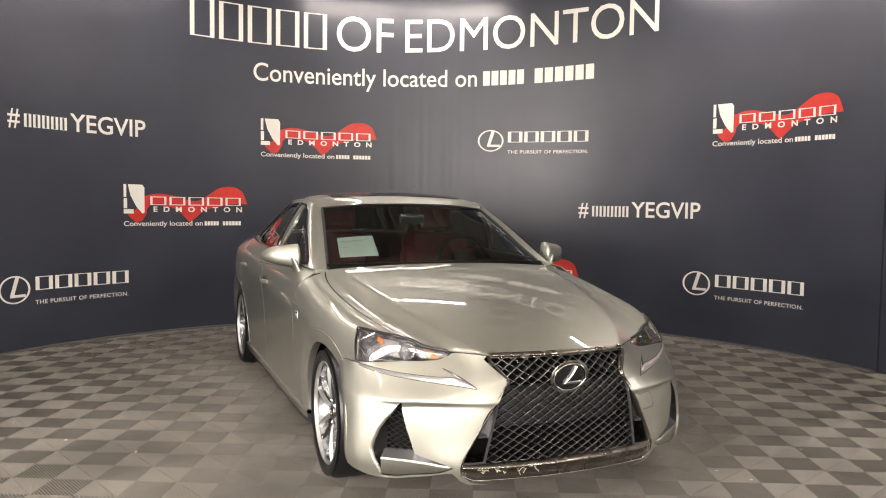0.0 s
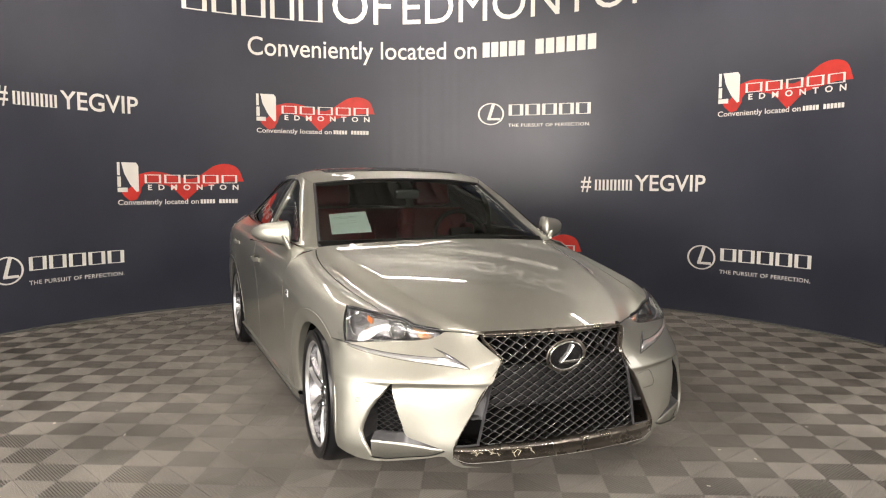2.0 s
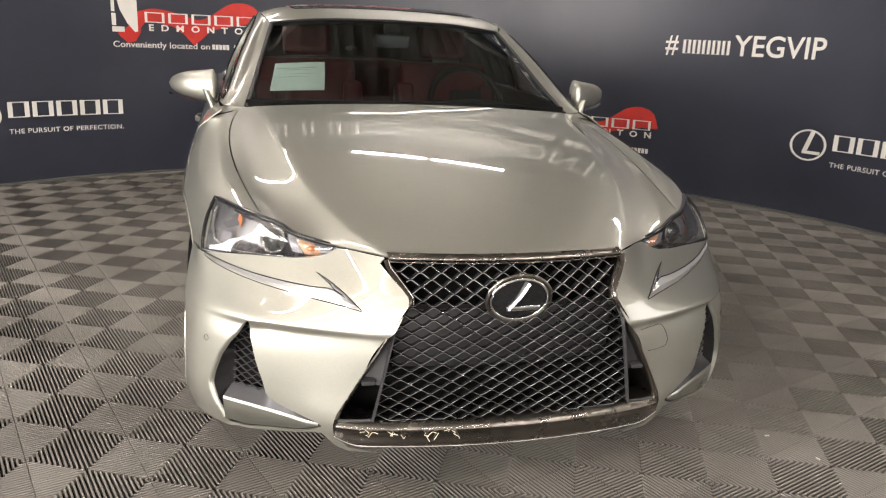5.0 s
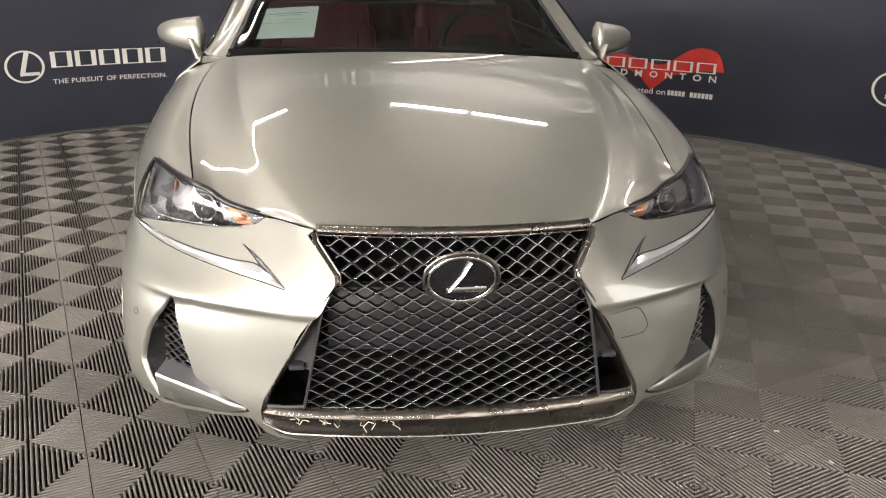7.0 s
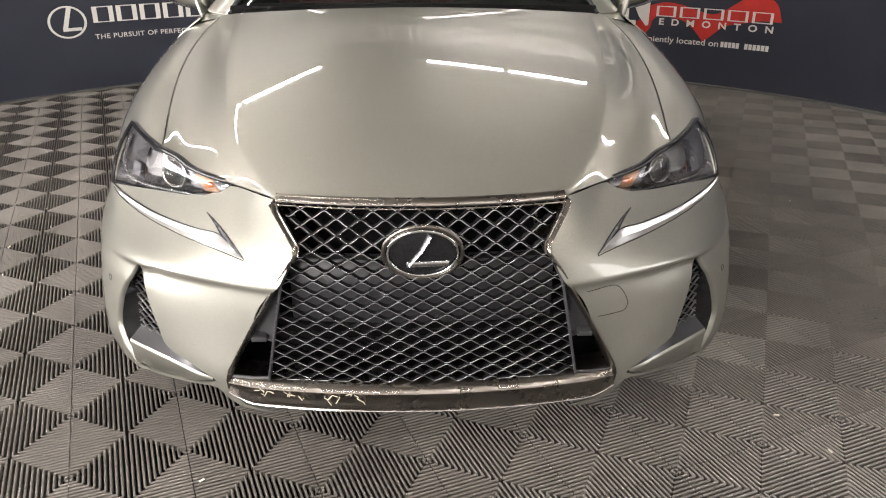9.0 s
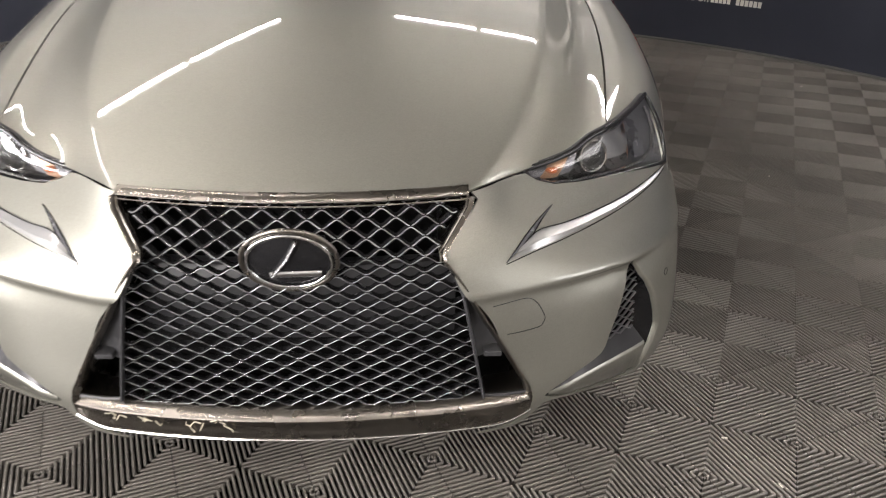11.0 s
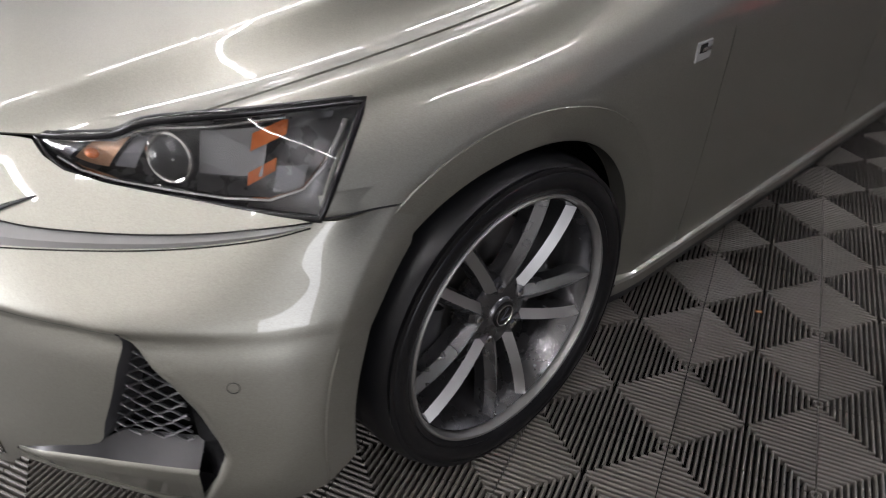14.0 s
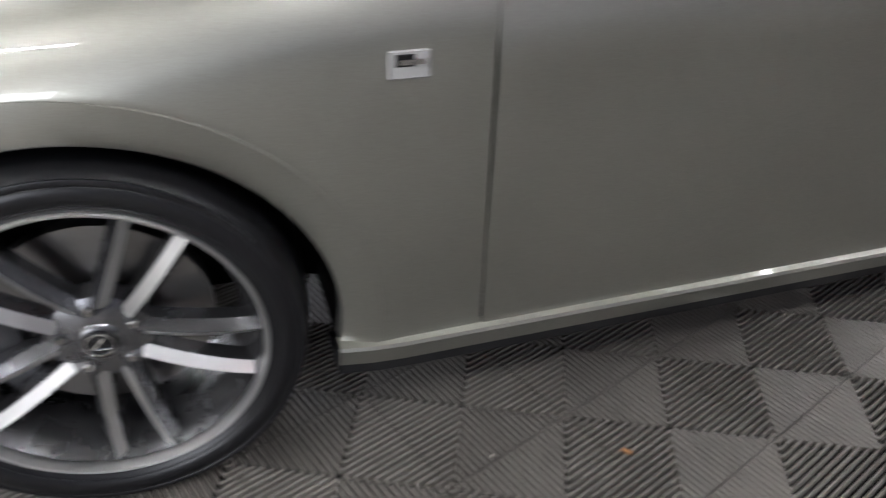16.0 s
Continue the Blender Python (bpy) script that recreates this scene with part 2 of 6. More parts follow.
def tube(bm, pts, r, sides=8, closed=False, flat=None):
    """A round or flattened bar along a polyline. flat: (r sideways, r upwards)."""
    p = [Vector(v) for v in pts]
    n = len(p)
    rings = []
    for k in range(n):
        a = p[(k - 1) % n] if closed or k else p[0]
        b = p[(k + 1) % n] if closed or k < n - 1 else p[-1]
        d = (b - a).normalized()
        up = Vector((0, 0, 1)) if abs(d.z) < 0.95 else Vector((0, -1, 0))
        side = d.cross(up).normalized()
        up = side.cross(d)
        rs, ru = flat if flat else (r, r)
        rings.append([bm.verts.new(p[k] + side * math.cos(w) * rs + up * math.sin(w) * ru) for w in (2 * math.pi * i / sides for i in range(sides))])
    for k in range(n if closed else n - 1):
        a, b = rings[k], rings[(k + 1) % n]
        for i in range(sides):
            bm.faces.new((a[i], a[(i + 1) % sides], b[(i + 1) % sides], b[i]))
    if not closed:
        bm.faces.new(rings[0][::-1])
        bm.faces.new(rings[-1])
    return bm


def lathe(profile, seg=64, axis="x"):
    """Spins a closed profile of (radius, offset) round the x axis."""
    bm = bmesh.new()
    rings = []
    for k in range(seg):
        w = 2 * math.pi * k / seg
        rings.append([bm.verts.new((o, r * math.sin(w), r * math.cos(w))) for r, o in profile])
    n = len(profile)
    for k in range(seg):
        a, b = rings[k], rings[(k + 1) % seg]
        for i in range(n):
            j = (i + 1) % n
            bm.faces.new((a[i], a[j], b[j], b[i]))
    bmesh.ops.recalc_face_normals(bm, faces=bm.faces)
    return bm


def grid_mesh(f, nu, nv, close_u=False):
    """A bmesh grid from f(u, v) with u, v in 0..1."""
    bm = bmesh.new()
    rows = [[bm.verts.new(f(i / (nu if close_u else nu), j / nv)) for j in range(nv + 1)] for i in range(nu + (0 if close_u else 1))]
    for i in range(nu):
        a, b = rows[i], rows[(i + 1) % len(rows)]
        for j in range(nv):
            bm.faces.new((a[j], b[j], b[j + 1], a[j + 1]))
    return bm


def joined(*bms):
    out = bmesh.new()
    for b in bms:
        me = bpy.data.meshes.new("tmp")
        b.to_mesh(me)
        b.free()
        out.from_mesh(me)
        bpy.data.meshes.remove(me)
    return out


# ---- the booth: floor, round wall, ceiling ----
def vinyl_wall():
    m, t, p = nodes_of("dark navy printed vinyl")
    n = noise_tex(t, 1.1, 4.0)
    r = ramp(t, n.outputs[0], [(0.3, (0.027, 0.030, 0.043)), (0.7, (0.037, 0.041, 0.057))])
    t.links.new(r.outputs[0], p.inputs["Base Color"])
    g = value_range(t, n.outputs[0], 0.30, 0.40)
    t.links.new(g.outputs[0], p.inputs["Roughness"])
    fine = noise_tex(t, 60.0, 3.0)
    add_bump(t, p, fine.outputs[0], 0.08, 0.002)
    return m


def tile_plastic():
    m, t, p = nodes_of("dark grey floor tile plastic")
    info = t.nodes.new("ShaderNodeObjectInfo")
    n = noise_tex(t, 1.3, 5.0, 0.6, "Object")
    geo = t.nodes.new("ShaderNodeNewGeometry")
    w = t.nodes.new("ShaderNodeTexNoise")
    w.inputs["Scale"].default_value = 1.4
    w.inputs["Detail"].default_value = 6.0
    t.links.new(geo.outputs["Position"], w.inputs["Vector"])
    add = t.nodes.new("ShaderNodeMath")
    add.operation = "MULTIPLY_ADD"
    t.links.new(info.outputs["Random"], add.inputs[0])
    add.inputs[1].default_value = 0.18
    t.links.new(w.outputs[0], add.inputs[2])
    r = ramp(t, add.outputs[0], [(0.32, (0.118, 0.109, 0.096)), (0.58, (0.17, 0.157, 0.139)), (0.85, (0.24, 0.223, 0.198))])
    t.links.new(r.outputs[0], p.inputs["Base Color"])
    fine = t.nodes.new("ShaderNodeTexNoise")
    fine.inputs["Scale"].default_value = 120
    t.links.new(geo.outputs["Position"], fine.inputs["Vector"])
    g = value_range(t, fine.outputs[0], 0.27, 0.44)
    t.links.new(g.outputs[0], p.inputs["Roughness"])
    add_bump(t, p, fine.outputs[0], 0.2, 0.0015)
    return m


WALL = vinyl_wall()
TILE = tile_plastic()
WHITE_PRINT = simple("warm white print", (0.78, 0.76, 0.70), 0.45, vary=0.04, scale=8)
RED_PRINT = simple("red print", (0.55, 0.03, 0.02), 0.45, vary=0.25, scale=12)
CONCRETE = simple("dark screed", (0.03, 0.03, 0.03), 0.8, vary=0.2, scale=5)
STEEL_DARK = simple("dark painted roof deck", (0.20, 0.195, 0.175), 0.6, vary=0.2, scale=4)
KERB = simple("grey edge trim", (0.10, 0.098, 0.09), 0.55, vary=0.2, scale=12)
LAMP_HOUSING = simple("white lamp housing", (0.75, 0.75, 0.75), 0.5, vary=0.05)
TUBE = glow("lit lamp tube", (1.0, 0.945, 0.88), 86.0)
CRUMB = simple("pale grit", (0.62, 0.58, 0.50), 0.8, vary=0.3, scale=60)

slab = part("ground", box(bmesh.new(), -9, 9, -9, 9, -0.2, -0.02), CONCRETE, None, smooth=False)
tagged(slab, "dark screed under the plastic floor tiles", "ground", kind="structure")


def ring_wall(r0, r1, z0, z1, a0, a1, n=180):
    bm = bmesh.new()
    rows = []
    for k in range(n + 1):
        a = radians(a0 + (a1 - a0) * k / n)
        s, c = math.sin(a), math.cos(a)
        rows.append([bm.verts.new((CX + r * s, CY + r * c, z)) for r, z in ((r0, z0), (r0, z1), (r1, z1), (r1, z0))])
    for a, b in zip(rows, rows[1:]):
        for i in range(4):
            bm.faces.new((a[i], a[(i + 1) % 4], b[(i + 1) % 4], b[i]))
    bm.faces.new(rows[0])
    bm.faces.new(rows[-1][::-1])
    bmesh.ops.recalc_face_normals(bm, faces=bm.faces)
    return bm


def on_wall(deg, z, off=0.006):
    a = radians(deg)
    return Vector((CX + (RAD - off) * math.sin(a), CY + (RAD - off) * math.cos(a), z))


def banner_wall():
    """The curved banner: smooth, with soft upright ripples where the vinyl hangs loose."""
    bm, rnd = bmesh.new(), random.Random(3)
    waves = [(rnd.uniform(0.7, 2.6), rnd.uniform(0, 6.28), rnd.uniform(0.4, 1.0)) for _ in range(9)]
    angles = sorted(set([round(-92.6 + 0.77 * k, 3) for k in range(240)] + [round(8 + 0.16 * k, 3) for k in range(190)] + [92.2]))
    heights = [0.0, 0.35, 0.8, 1.4, 2.0, 2.6, 3.1, 3.5, CEIL]
    rows = []
    for a in angles:
        loose = math.exp(-(((a - 26) / 11) ** 2))
        row = []
        for z in heights:
            pull = 0.25 + 0.75 * math.sin(math.pi * min(1, z / 3.2)) ** 0.7 if z < 3.2 else 0.25
            d = 0.0006 * loose * pull * sum(h * math.sin(a * f * 2.2 + q + 0.25 * z) for f, q, h in waves) / 2
            d += 0.0012 * math.sin(a * 0.31 + 0.8 * math.sin(a * 0.11)) * math.sin(z * 0.8)
            r = RAD + d
            row.append(bm.verts.new((CX + r * math.sin(radians(a)), CY + r * math.cos(radians(a)), z)))
        for z in (CEIL, 0.0):
            row.append(bm.verts.new((CX + (RAD + 0.12) * math.sin(radians(a)), CY + (RAD + 0.12) * math.cos(radians(a)), z)))
        rows.append(row)
    n = len(rows[0])
    for a, b in zip(rows, rows[1:]):
        for i in range(n):
            bm.faces.new((a[i], a[(i + 1) % n], b[(i + 1) % n], b[i]))
    bm.faces.new(rows[0])
    bm.faces.new(rows[-1][::-1])
    bmesh.ops.recalc_face_normals(bm, faces=bm.faces)
    return bm


wall_round = part("wall_round", banner_wall(), WALL, None, split=60)
tagged(wall_round, "curved dark navy banner wall with white and red print", "wall", kind="structure")
PLAIN = simple("plain light wall paint", (0.62, 0.61, 0.58), 0.6, vary=0.1, scale=3)
wall_side = part("wall_side", ring_wall(RAD + 0.015, RAD + 0.13, 0, CEIL, 92.25, 121, 36), WALL, None)
tagged(wall_side, "plain dark continuation of the curved wall", "wall", kind="structure")
wall_left = part("wall_left", ring_wall(RAD + 0.015, RAD + 0.13, 0, CEIL, -103, -92.65, 14), WALL, None)
tagged(wall_left, "plain dark continuation of the curved wall", "wall", kind="structure")
# unseen outer walls, added pale so that they bounce light onto the car
SX0, SX1, SZ0, SZ1 = -4.6, -1.5, 0.12, 2.35
bm = bmesh.new()
for x0, x1, z0, z1 in ((-6, SX0, 0, CEIL), (SX1, 6, 0, CEIL), (SX0, SX1, 0, SZ0), (SX0, SX1, SZ1, CEIL)):
    box(bm, x0, x1, -5.2, -5.05, z0, z1)
wall_south = part("wall_south", bm, PLAIN, None, smooth=False)
tagged(wall_south, "plain wall that closes the booth", "wall", kind="structure")
EY0, EY1, EZ0, EZ1 = -4.7, -2.2, 0.15, 2.35
bm = bmesh.new()
for y0, y1, z0, z1 in ((-5.2, EY0, 0, CEIL), (EY1, 6, 0, CEIL), (EY0, EY1, 0, EZ0), (EY0, EY1, EZ1, CEIL)):
    box(bm, 6, 6.15, y0, y1, z0, z1)
w = part("wall_east", bm, PLAIN, None, smooth=False)
tagged(w, "plain wall with a wide glazed opening", "wall", kind="structure")
# added opening out of view; its area lamp brightens wheel and bumper side
glazed = thing("window_3", "added wide glazed opening, out of view, that holds a fill light", "window", kind="structure")
b = bmesh.new()
for k in range(4):
    y = EY0 + (EY1 - EY0 - 0.06) * k / 3
    box(b, 6.04, 6.10, y, y + 0.06, EZ0, EZ1)
for z in (EZ0, EZ1 - 0.06):
    box(b, 6.045, 6.095, EY0, EY1, z, z + 0.06)
part("window_frame", b, LAMP_HOUSING, glazed, smooth=False)
side_day = bpy.data.lights.new("side_fill", "AREA")
side_day.shape, side_day.size, side_day.size_y = "RECTANGLE", EY1 - EY0 - 0.1, EZ1 - EZ0 - 0.1
side_day.energy, side_day.color = 75, (1.0, 0.985, 0.96)
lamp = new("side_fill", side_day)
lamp.matrix_basis = look((6.0, (EY0 + EY1) / 2, (EZ0 + EZ1) / 2), (0, (EY0 + EY1) / 2, (EZ0 + EZ1) / 2))
# west wall with a wide window through it, added unseen to brighten the bumper
WY0, WY1, WZ0, WZ1 = -4.3, -1.1, 0.35, 2.65
b = bmesh.new()
for y0, y1, z0, z1 in ((-5.2, WY0, 0, CEIL), (WY1, 6, 0, CEIL), (WY0, WY1, 0, WZ0), (WY0, WY1, WZ1, CEIL)):
    box(b, -6.15, -6, y0, y1, z0, z1)
w = part("wall_west", b, PLAIN, None, smooth=False)
tagged(w, "plain wall with a wide window opening", "wall", kind="structure")
win = thing("window_1", "added wide window, out of view, that holds a fill light", "window", kind="structure")
b = bmesh.new()
for y in (WY0, -2.72, WY1 - 0.06):
    box(b, -6.10, -6.04, y, y + 0.06, WZ0, WZ1)
box(b, -6.10, -6.04, WY0, WY1, WZ0, WZ0 + 0.06)
box(b, -6.10, -6.04, WY0, WY1, WZ1 - 0.06, WZ1)
part("window_frame", b, LAMP_HOUSING, win, smooth=False)
# added bay out of view; its area lamp fills the front from the left
bay = thing("window_2", "added wide glazed bay, out of view, that holds a fill light", "window", kind="structure")
b = bmesh.new()
for k in range(6):
    x = SX0 + (SX1 - SX0 - 0.06) * k / 5
    box(b, x, x + 0.06, -5.16, -5.10, SZ0, SZ1)
for z in (SZ0, (SZ0 + SZ1) / 2, SZ1 - 0.06):
    box(b, SX0, SX1, -5.155, -5.105, z, z + 0.06)
part("window_frame", b, LAMP_HOUSING, bay, smooth=False)
front_day = bpy.data.lights.new("bay_fill", "AREA")
front_day.shape, front_day.size, front_day.size_y = "RECTANGLE", SX1 - SX0 - 0.1, SZ1 - SZ0 - 0.1
front_day.energy, front_day.color = 330, (1.0, 0.975, 0.94)
lamp = new("bay_fill", front_day)
lamp.matrix_basis = look(((SX0 + SX1) / 2, -5.05, (SZ0 + SZ1) / 2), ((SX0 + SX1) / 2, 0, (SZ0 + SZ1) / 2))
# area lamp in the added west window
daylight = bpy.data.lights.new("daylight", "AREA")
daylight.shape, daylight.size, daylight.size_y = "RECTANGLE", WY1 - WY0 - 0.1, WZ1 - WZ0 - 0.1
daylight.energy, daylight.color = 480, (1.0, 0.975, 0.94)
lamp = new("daylight", daylight)
lamp.matrix_basis = look((-6.0, (WY0 + WY1) / 2, (WZ0 + WZ1) / 2), (0, (WY0 + WY1) / 2, (WZ0 + WZ1) / 2))

bm = bmesh.new()
for k in range(62):
    x = -6.2 + k * 0.2
    box(bm, x, x + 0.1, -5.2, 6.2, CEIL + 0.03, CEIL + 0.10)
    box(bm, x + 0.1, x + 0.2, -5.2, 6.2, CEIL + 0.07, CEIL + 0.14)
for k in range(7):
    y = -4.4 + k * 1.6
    box(bm, -6.2, 6.2, y - 0.05, y + 0.05, CEIL - 0.16, CEIL + 0.02)
ceiling = part("ceiling", bm, STEEL_DARK, None, smooth=False)
tagged(ceiling, "dark corrugated roof deck with steel joists", "ceiling", kind="structure")

bm = ring_wall(RAD - 0.05, RAD - 0.002, 0.0, 0.012, -92, 92, 160)
trim = part("trim", bm, KERB, None)
tagged(trim, "thin grey edge strip where the wall meets the floor", "trim", kind="structure")


# ---- hanging lamp tubes ----
LAMP_Z = 3.60


def lamp_tube(length):
    top = thing("tube_lamp", "long white ceiling lamp with lit tube on cables", "lamp", "ceiling lamps")
    part("housing", soft_box(-length / 2, length / 2, -0.05, 0.05, 0.0, 0.05, 0.008), LAMP_HOUSING, top)
    t = tube(bmesh.new(), [(-length / 2 + 0.02, 0, -0.022), (length / 2 - 0.02, 0, -0.022)], 0.017, 12)
    part("tube", t, TUBE, top)
    for x in (-0.4, 0.4):
        part("cable", tube(bmesh.new(), [(x, 0, 0.04), (x, 0, CEIL + 0.04 - LAMP_Z)], 0.003, 5), STEEL_DARK, top)
    return top


# rows of two lamps each: middle x, y, turn
# rows with y < 0 are added, unseen, to brighten the car's front
LAMP_ROWS = [(-1.70, 3.27, 53.5), (2.5, -2.5, 50), (3.1, 1.4, -80), (-3.1, 1.0, 80), (-1.50, 0.35, -30), (-2.6, -1.7, -60), (-1.6, -3.5, -20), (0.9, -3.3, 10), (-3.5, -2.9, 40)]
first_lamp = None
for x, y, turn in LAMP_ROWS:
    for k in (-0.62, 0.62):
        m = pose(x + k * math.cos(radians(turn)), y + k * math.sin(radians(turn)), LAMP_Z, 0, 0, turn)
        if first_lamp is None:
            first_lamp = lamp_tube(1.2)
            first_lamp.matrix_basis = m
        else:
            copy_thing(first_lamp, m)
# the front row has shorter tubes
short_lamp = lamp_tube(0.87)
short_lamp.matrix_basis = pose(0.99 - 0.45 * math.cos(radians(-17)), 4.08 - 0.45 * math.sin(radians(-17)), LAMP_Z, 0, 0, -17)
copy_thing(short_lamp, pose(0.99 + 0.45 * math.cos(radians(-17)), 4.08 + 0.45 * math.sin(radians(-17)), LAMP_Z, 0, 0, -17))


# ---- print on the wall ----
def text_mesh(body, spacing=1.0, bold=0.0):
    c = bpy.data.curves.new("t", "FONT")
    c.body, c.space_character, c.offset, c.resolution_u = body, spacing, bold, 4
    ob = bpy.data.objects.new("t", c)
    scene.collection.objects.link(ob)
    me = bpy.data.meshes.new_from_object(ob.evaluated_get(bpy.context.evaluated_depsgraph_get()))
    bpy.data.objects.remove(ob)
    bpy.data.curves.remove(c)
    bm = bmesh.new()
    bm.from_mesh(me)
    bpy.data.meshes.remove(me)
    return bm


def to_wall(bm, a0, a1, z0, cap, z_end=None, off=0.006, width=None):
    """Lays a flat bmesh (x along, y up) on the wall from angle a0 to a1 with its foot at z0."""
    xs = [v.co.x for v in bm.verts]
    x0, x1 = (0, width) if width else (min(xs), max(xs))
    top = 0.70 if width is None else 1.0
    for v in bm.verts:
        f = (v.co.x - x0) / (x1 - x0)
        z = z0 + ((z_end - z0) * f if z_end is not None else 0) + v.co.y / top * cap
        v.co = on_wall(a0 + (a1 - a0) * f, z, off)
    return bm


def flat(loops):
    """Flat faces from closed loops of (x, y)."""
    bm = bmesh.new()
    for l in loops:
        f = bm.faces.new([bm.verts.new((x, y, 0)) for x, y in l])
        bmesh.ops.triangulate(bm, faces=[f])
    return bm


def rect(x0, y0, x1, y1):
    return [(x0, y0), (x1, y0), (x1, y1), (x0, y1)]


def blocks(n, x0, x1, y0, y1, stroke, gap=0.22):
    """A row of n hollow blocks, each a bmesh of its own."""
    out, w = [], (x1 - x0) / n
    for k in range(n):
        a, b = x0 + k * w, x0 + (k + 1 - gap) * w
        bm = bmesh.new()
        o = [bm.verts.new((x, y, 0)) for x, y in rect(a, y0, b, y1)]
        i = [bm.verts.new((x, y, 0)) for x, y in rect(a + stroke, y0 + stroke, b - stroke, y1 - stroke)]
        for e in range(4):
            bm.faces.new((o[e], o[(e + 1) % 4], i[(e + 1) % 4], i[e]))
        out.append(bm)
    return out


def each(name, meshes, mat, *place, **more):
    """Lays every mesh of a row on the wall as a part of its own."""
    return [(name, to_wall(bm, *place, **more), mat) for bm in meshes]


def print_thing(name, label, pieces, category="sign"):
    top = thing(name, label, category, "wall prints")
    for pname, bm, mat in pieces:
        if bm.faces and sum(f.normal.dot(Vector((CX, CY, f.calc_center_median().z)) - f.calc_center_median()) for f in bm.faces) < 0:
            bmesh.ops.reverse_faces(bm, faces=bm.faces)
        part(pname, bm, mat, top, smooth=False)
    return top


def bars(x0, x1, y0, y1, cuts):
    w = (x1 - x0) / cuts
    return [flat([rect(x0 + k * w, y0, x0 + (k + 0.8) * w, y1)]) for k in range(cuts)]


def flag_logo(a0, top, width=18.2):
    """White badge, red waving cloth, name blocks and a line of print."""
    h = 0.42
    z0 = top - h
    n = 40
    top_line = [(0.17, 0.70), (0.27, 0.77), (0.38, 0.74), (0.50, 0.645), (0.58, 0.60), (0.65, 0.66), (0.72, 0.80), (0.80, 0.94), (0.90, 0.97), (0.985, 0.86), (1.03, 0.55)]
    low_line = [(0.17, 0.30), (0.21, 0.50), (0.30, 0.50), (0.40, 0.45), (0.47, 0.31), (0.545, 0.075), (0.60, 0.22), (0.67, 0.40), (0.76, 0.46), (0.90, 0.545), (1.03, 0.545)]
    wave = [tuple(p) for p in spline(top_line, np.linspace(0, 1, n + 1))]
    low = [(x, float(np.interp(x, [p[0] for p in low_line], [p[1] for p in low_line]))) for x, _ in wave]
    cloth = bmesh.new()
    tops = [cloth.verts.new((x, y, 0)) for x, y in wave]
    lows = [cloth.verts.new((x, y, 0)) for x, y in low]
    for k in range(n):
        cloth.faces.new((lows[k], lows[k + 1], tops[k + 1], tops[k]))
    badge = flat([rect(0.0, 0.68, 0.022, 0.97), rect(0.0, 0.42, 0.028, 0.65), rect(0.0, 0.30, 0.08, 0.40),
                  [(0.035, 0.97), (0.15, 0.97), (0.168, 0.90), (0.168, 0.32), (0.15, 0.30), (0.10, 0.47), (0.055, 0.72)]])
    name = blocks(5, 0.215, 1.0, 0.50, 0.70, 0.018, 0.16)
    city = text_mesh("EDMONTON", 2.3, 0.03)
    line = text_mesh("Conveniently located on", 1.0, 0.012)
    tail = bars(0.665, 0.79, 0.0, 0.10, 5) + bars(0.82, 0.98, 0.0, 0.10, 6)
    return print_thing("banner_logo", "white and red cloth logo printed on the wall", [
        ("red_tip", to_wall(flat([[(0.035, 0.28), (0.055, 0.20), (0.10, 0.09), (0.15, 0.13), (0.185, 0.30), (0.20, 0.62), (0.172, 0.66), (0.15, 0.29), (0.10, 0.40)]]), a0, a0 + width, z0, h, width=1.0, off=0.0045), RED_PRINT),
        ("red_cloth", to_wall(cloth, a0, a0 + width, z0, h, width=1.0, off=0.004), RED_PRINT),
        ("badge", to_wall(badge, a0, a0 + width, z0, h, width=1.0, off=0.007), WHITE_PRINT),
        *each("name_block", name, WHITE_PRINT, a0, a0 + width, z0, h, width=1.0, off=0.008),
        ("city_name", to_wall(city, a0 + 0.24 * width, a0 + 0.985 * width, z0 + 0.145, 0.05, off=0.009), WHITE_PRINT),
        ("slogan", to_wall(line, a0, a0 + 0.65 * width, z0 + 0.005, 0.048, off=0.008), WHITE_PRINT),
        *each("plain_bar", tail, WHITE_PRINT, a0, a0 + width, z0 + 0.005, h, width=1.0, off=0.008),
    ])


def oval(cx, cy, rx, ry, w, n=40):
    bm = bmesh.new()
    a = [(math.cos(2 * math.pi * k / n), math.sin(2 * math.pi * k / n)) for k in range(n)]
    out = [bm.verts.new((cx + c * rx, cy + s * ry, 0)) for c, s in a]
    inn = [bm.verts.new((cx + c * (rx - w), cy + s * (ry - w * 3.3), 0)) for c, s in a]
    for k in range(n):
        j = (k + 1) % n
        bm.faces.new((out[k], out[j], inn[j], inn[k]))
    return bm


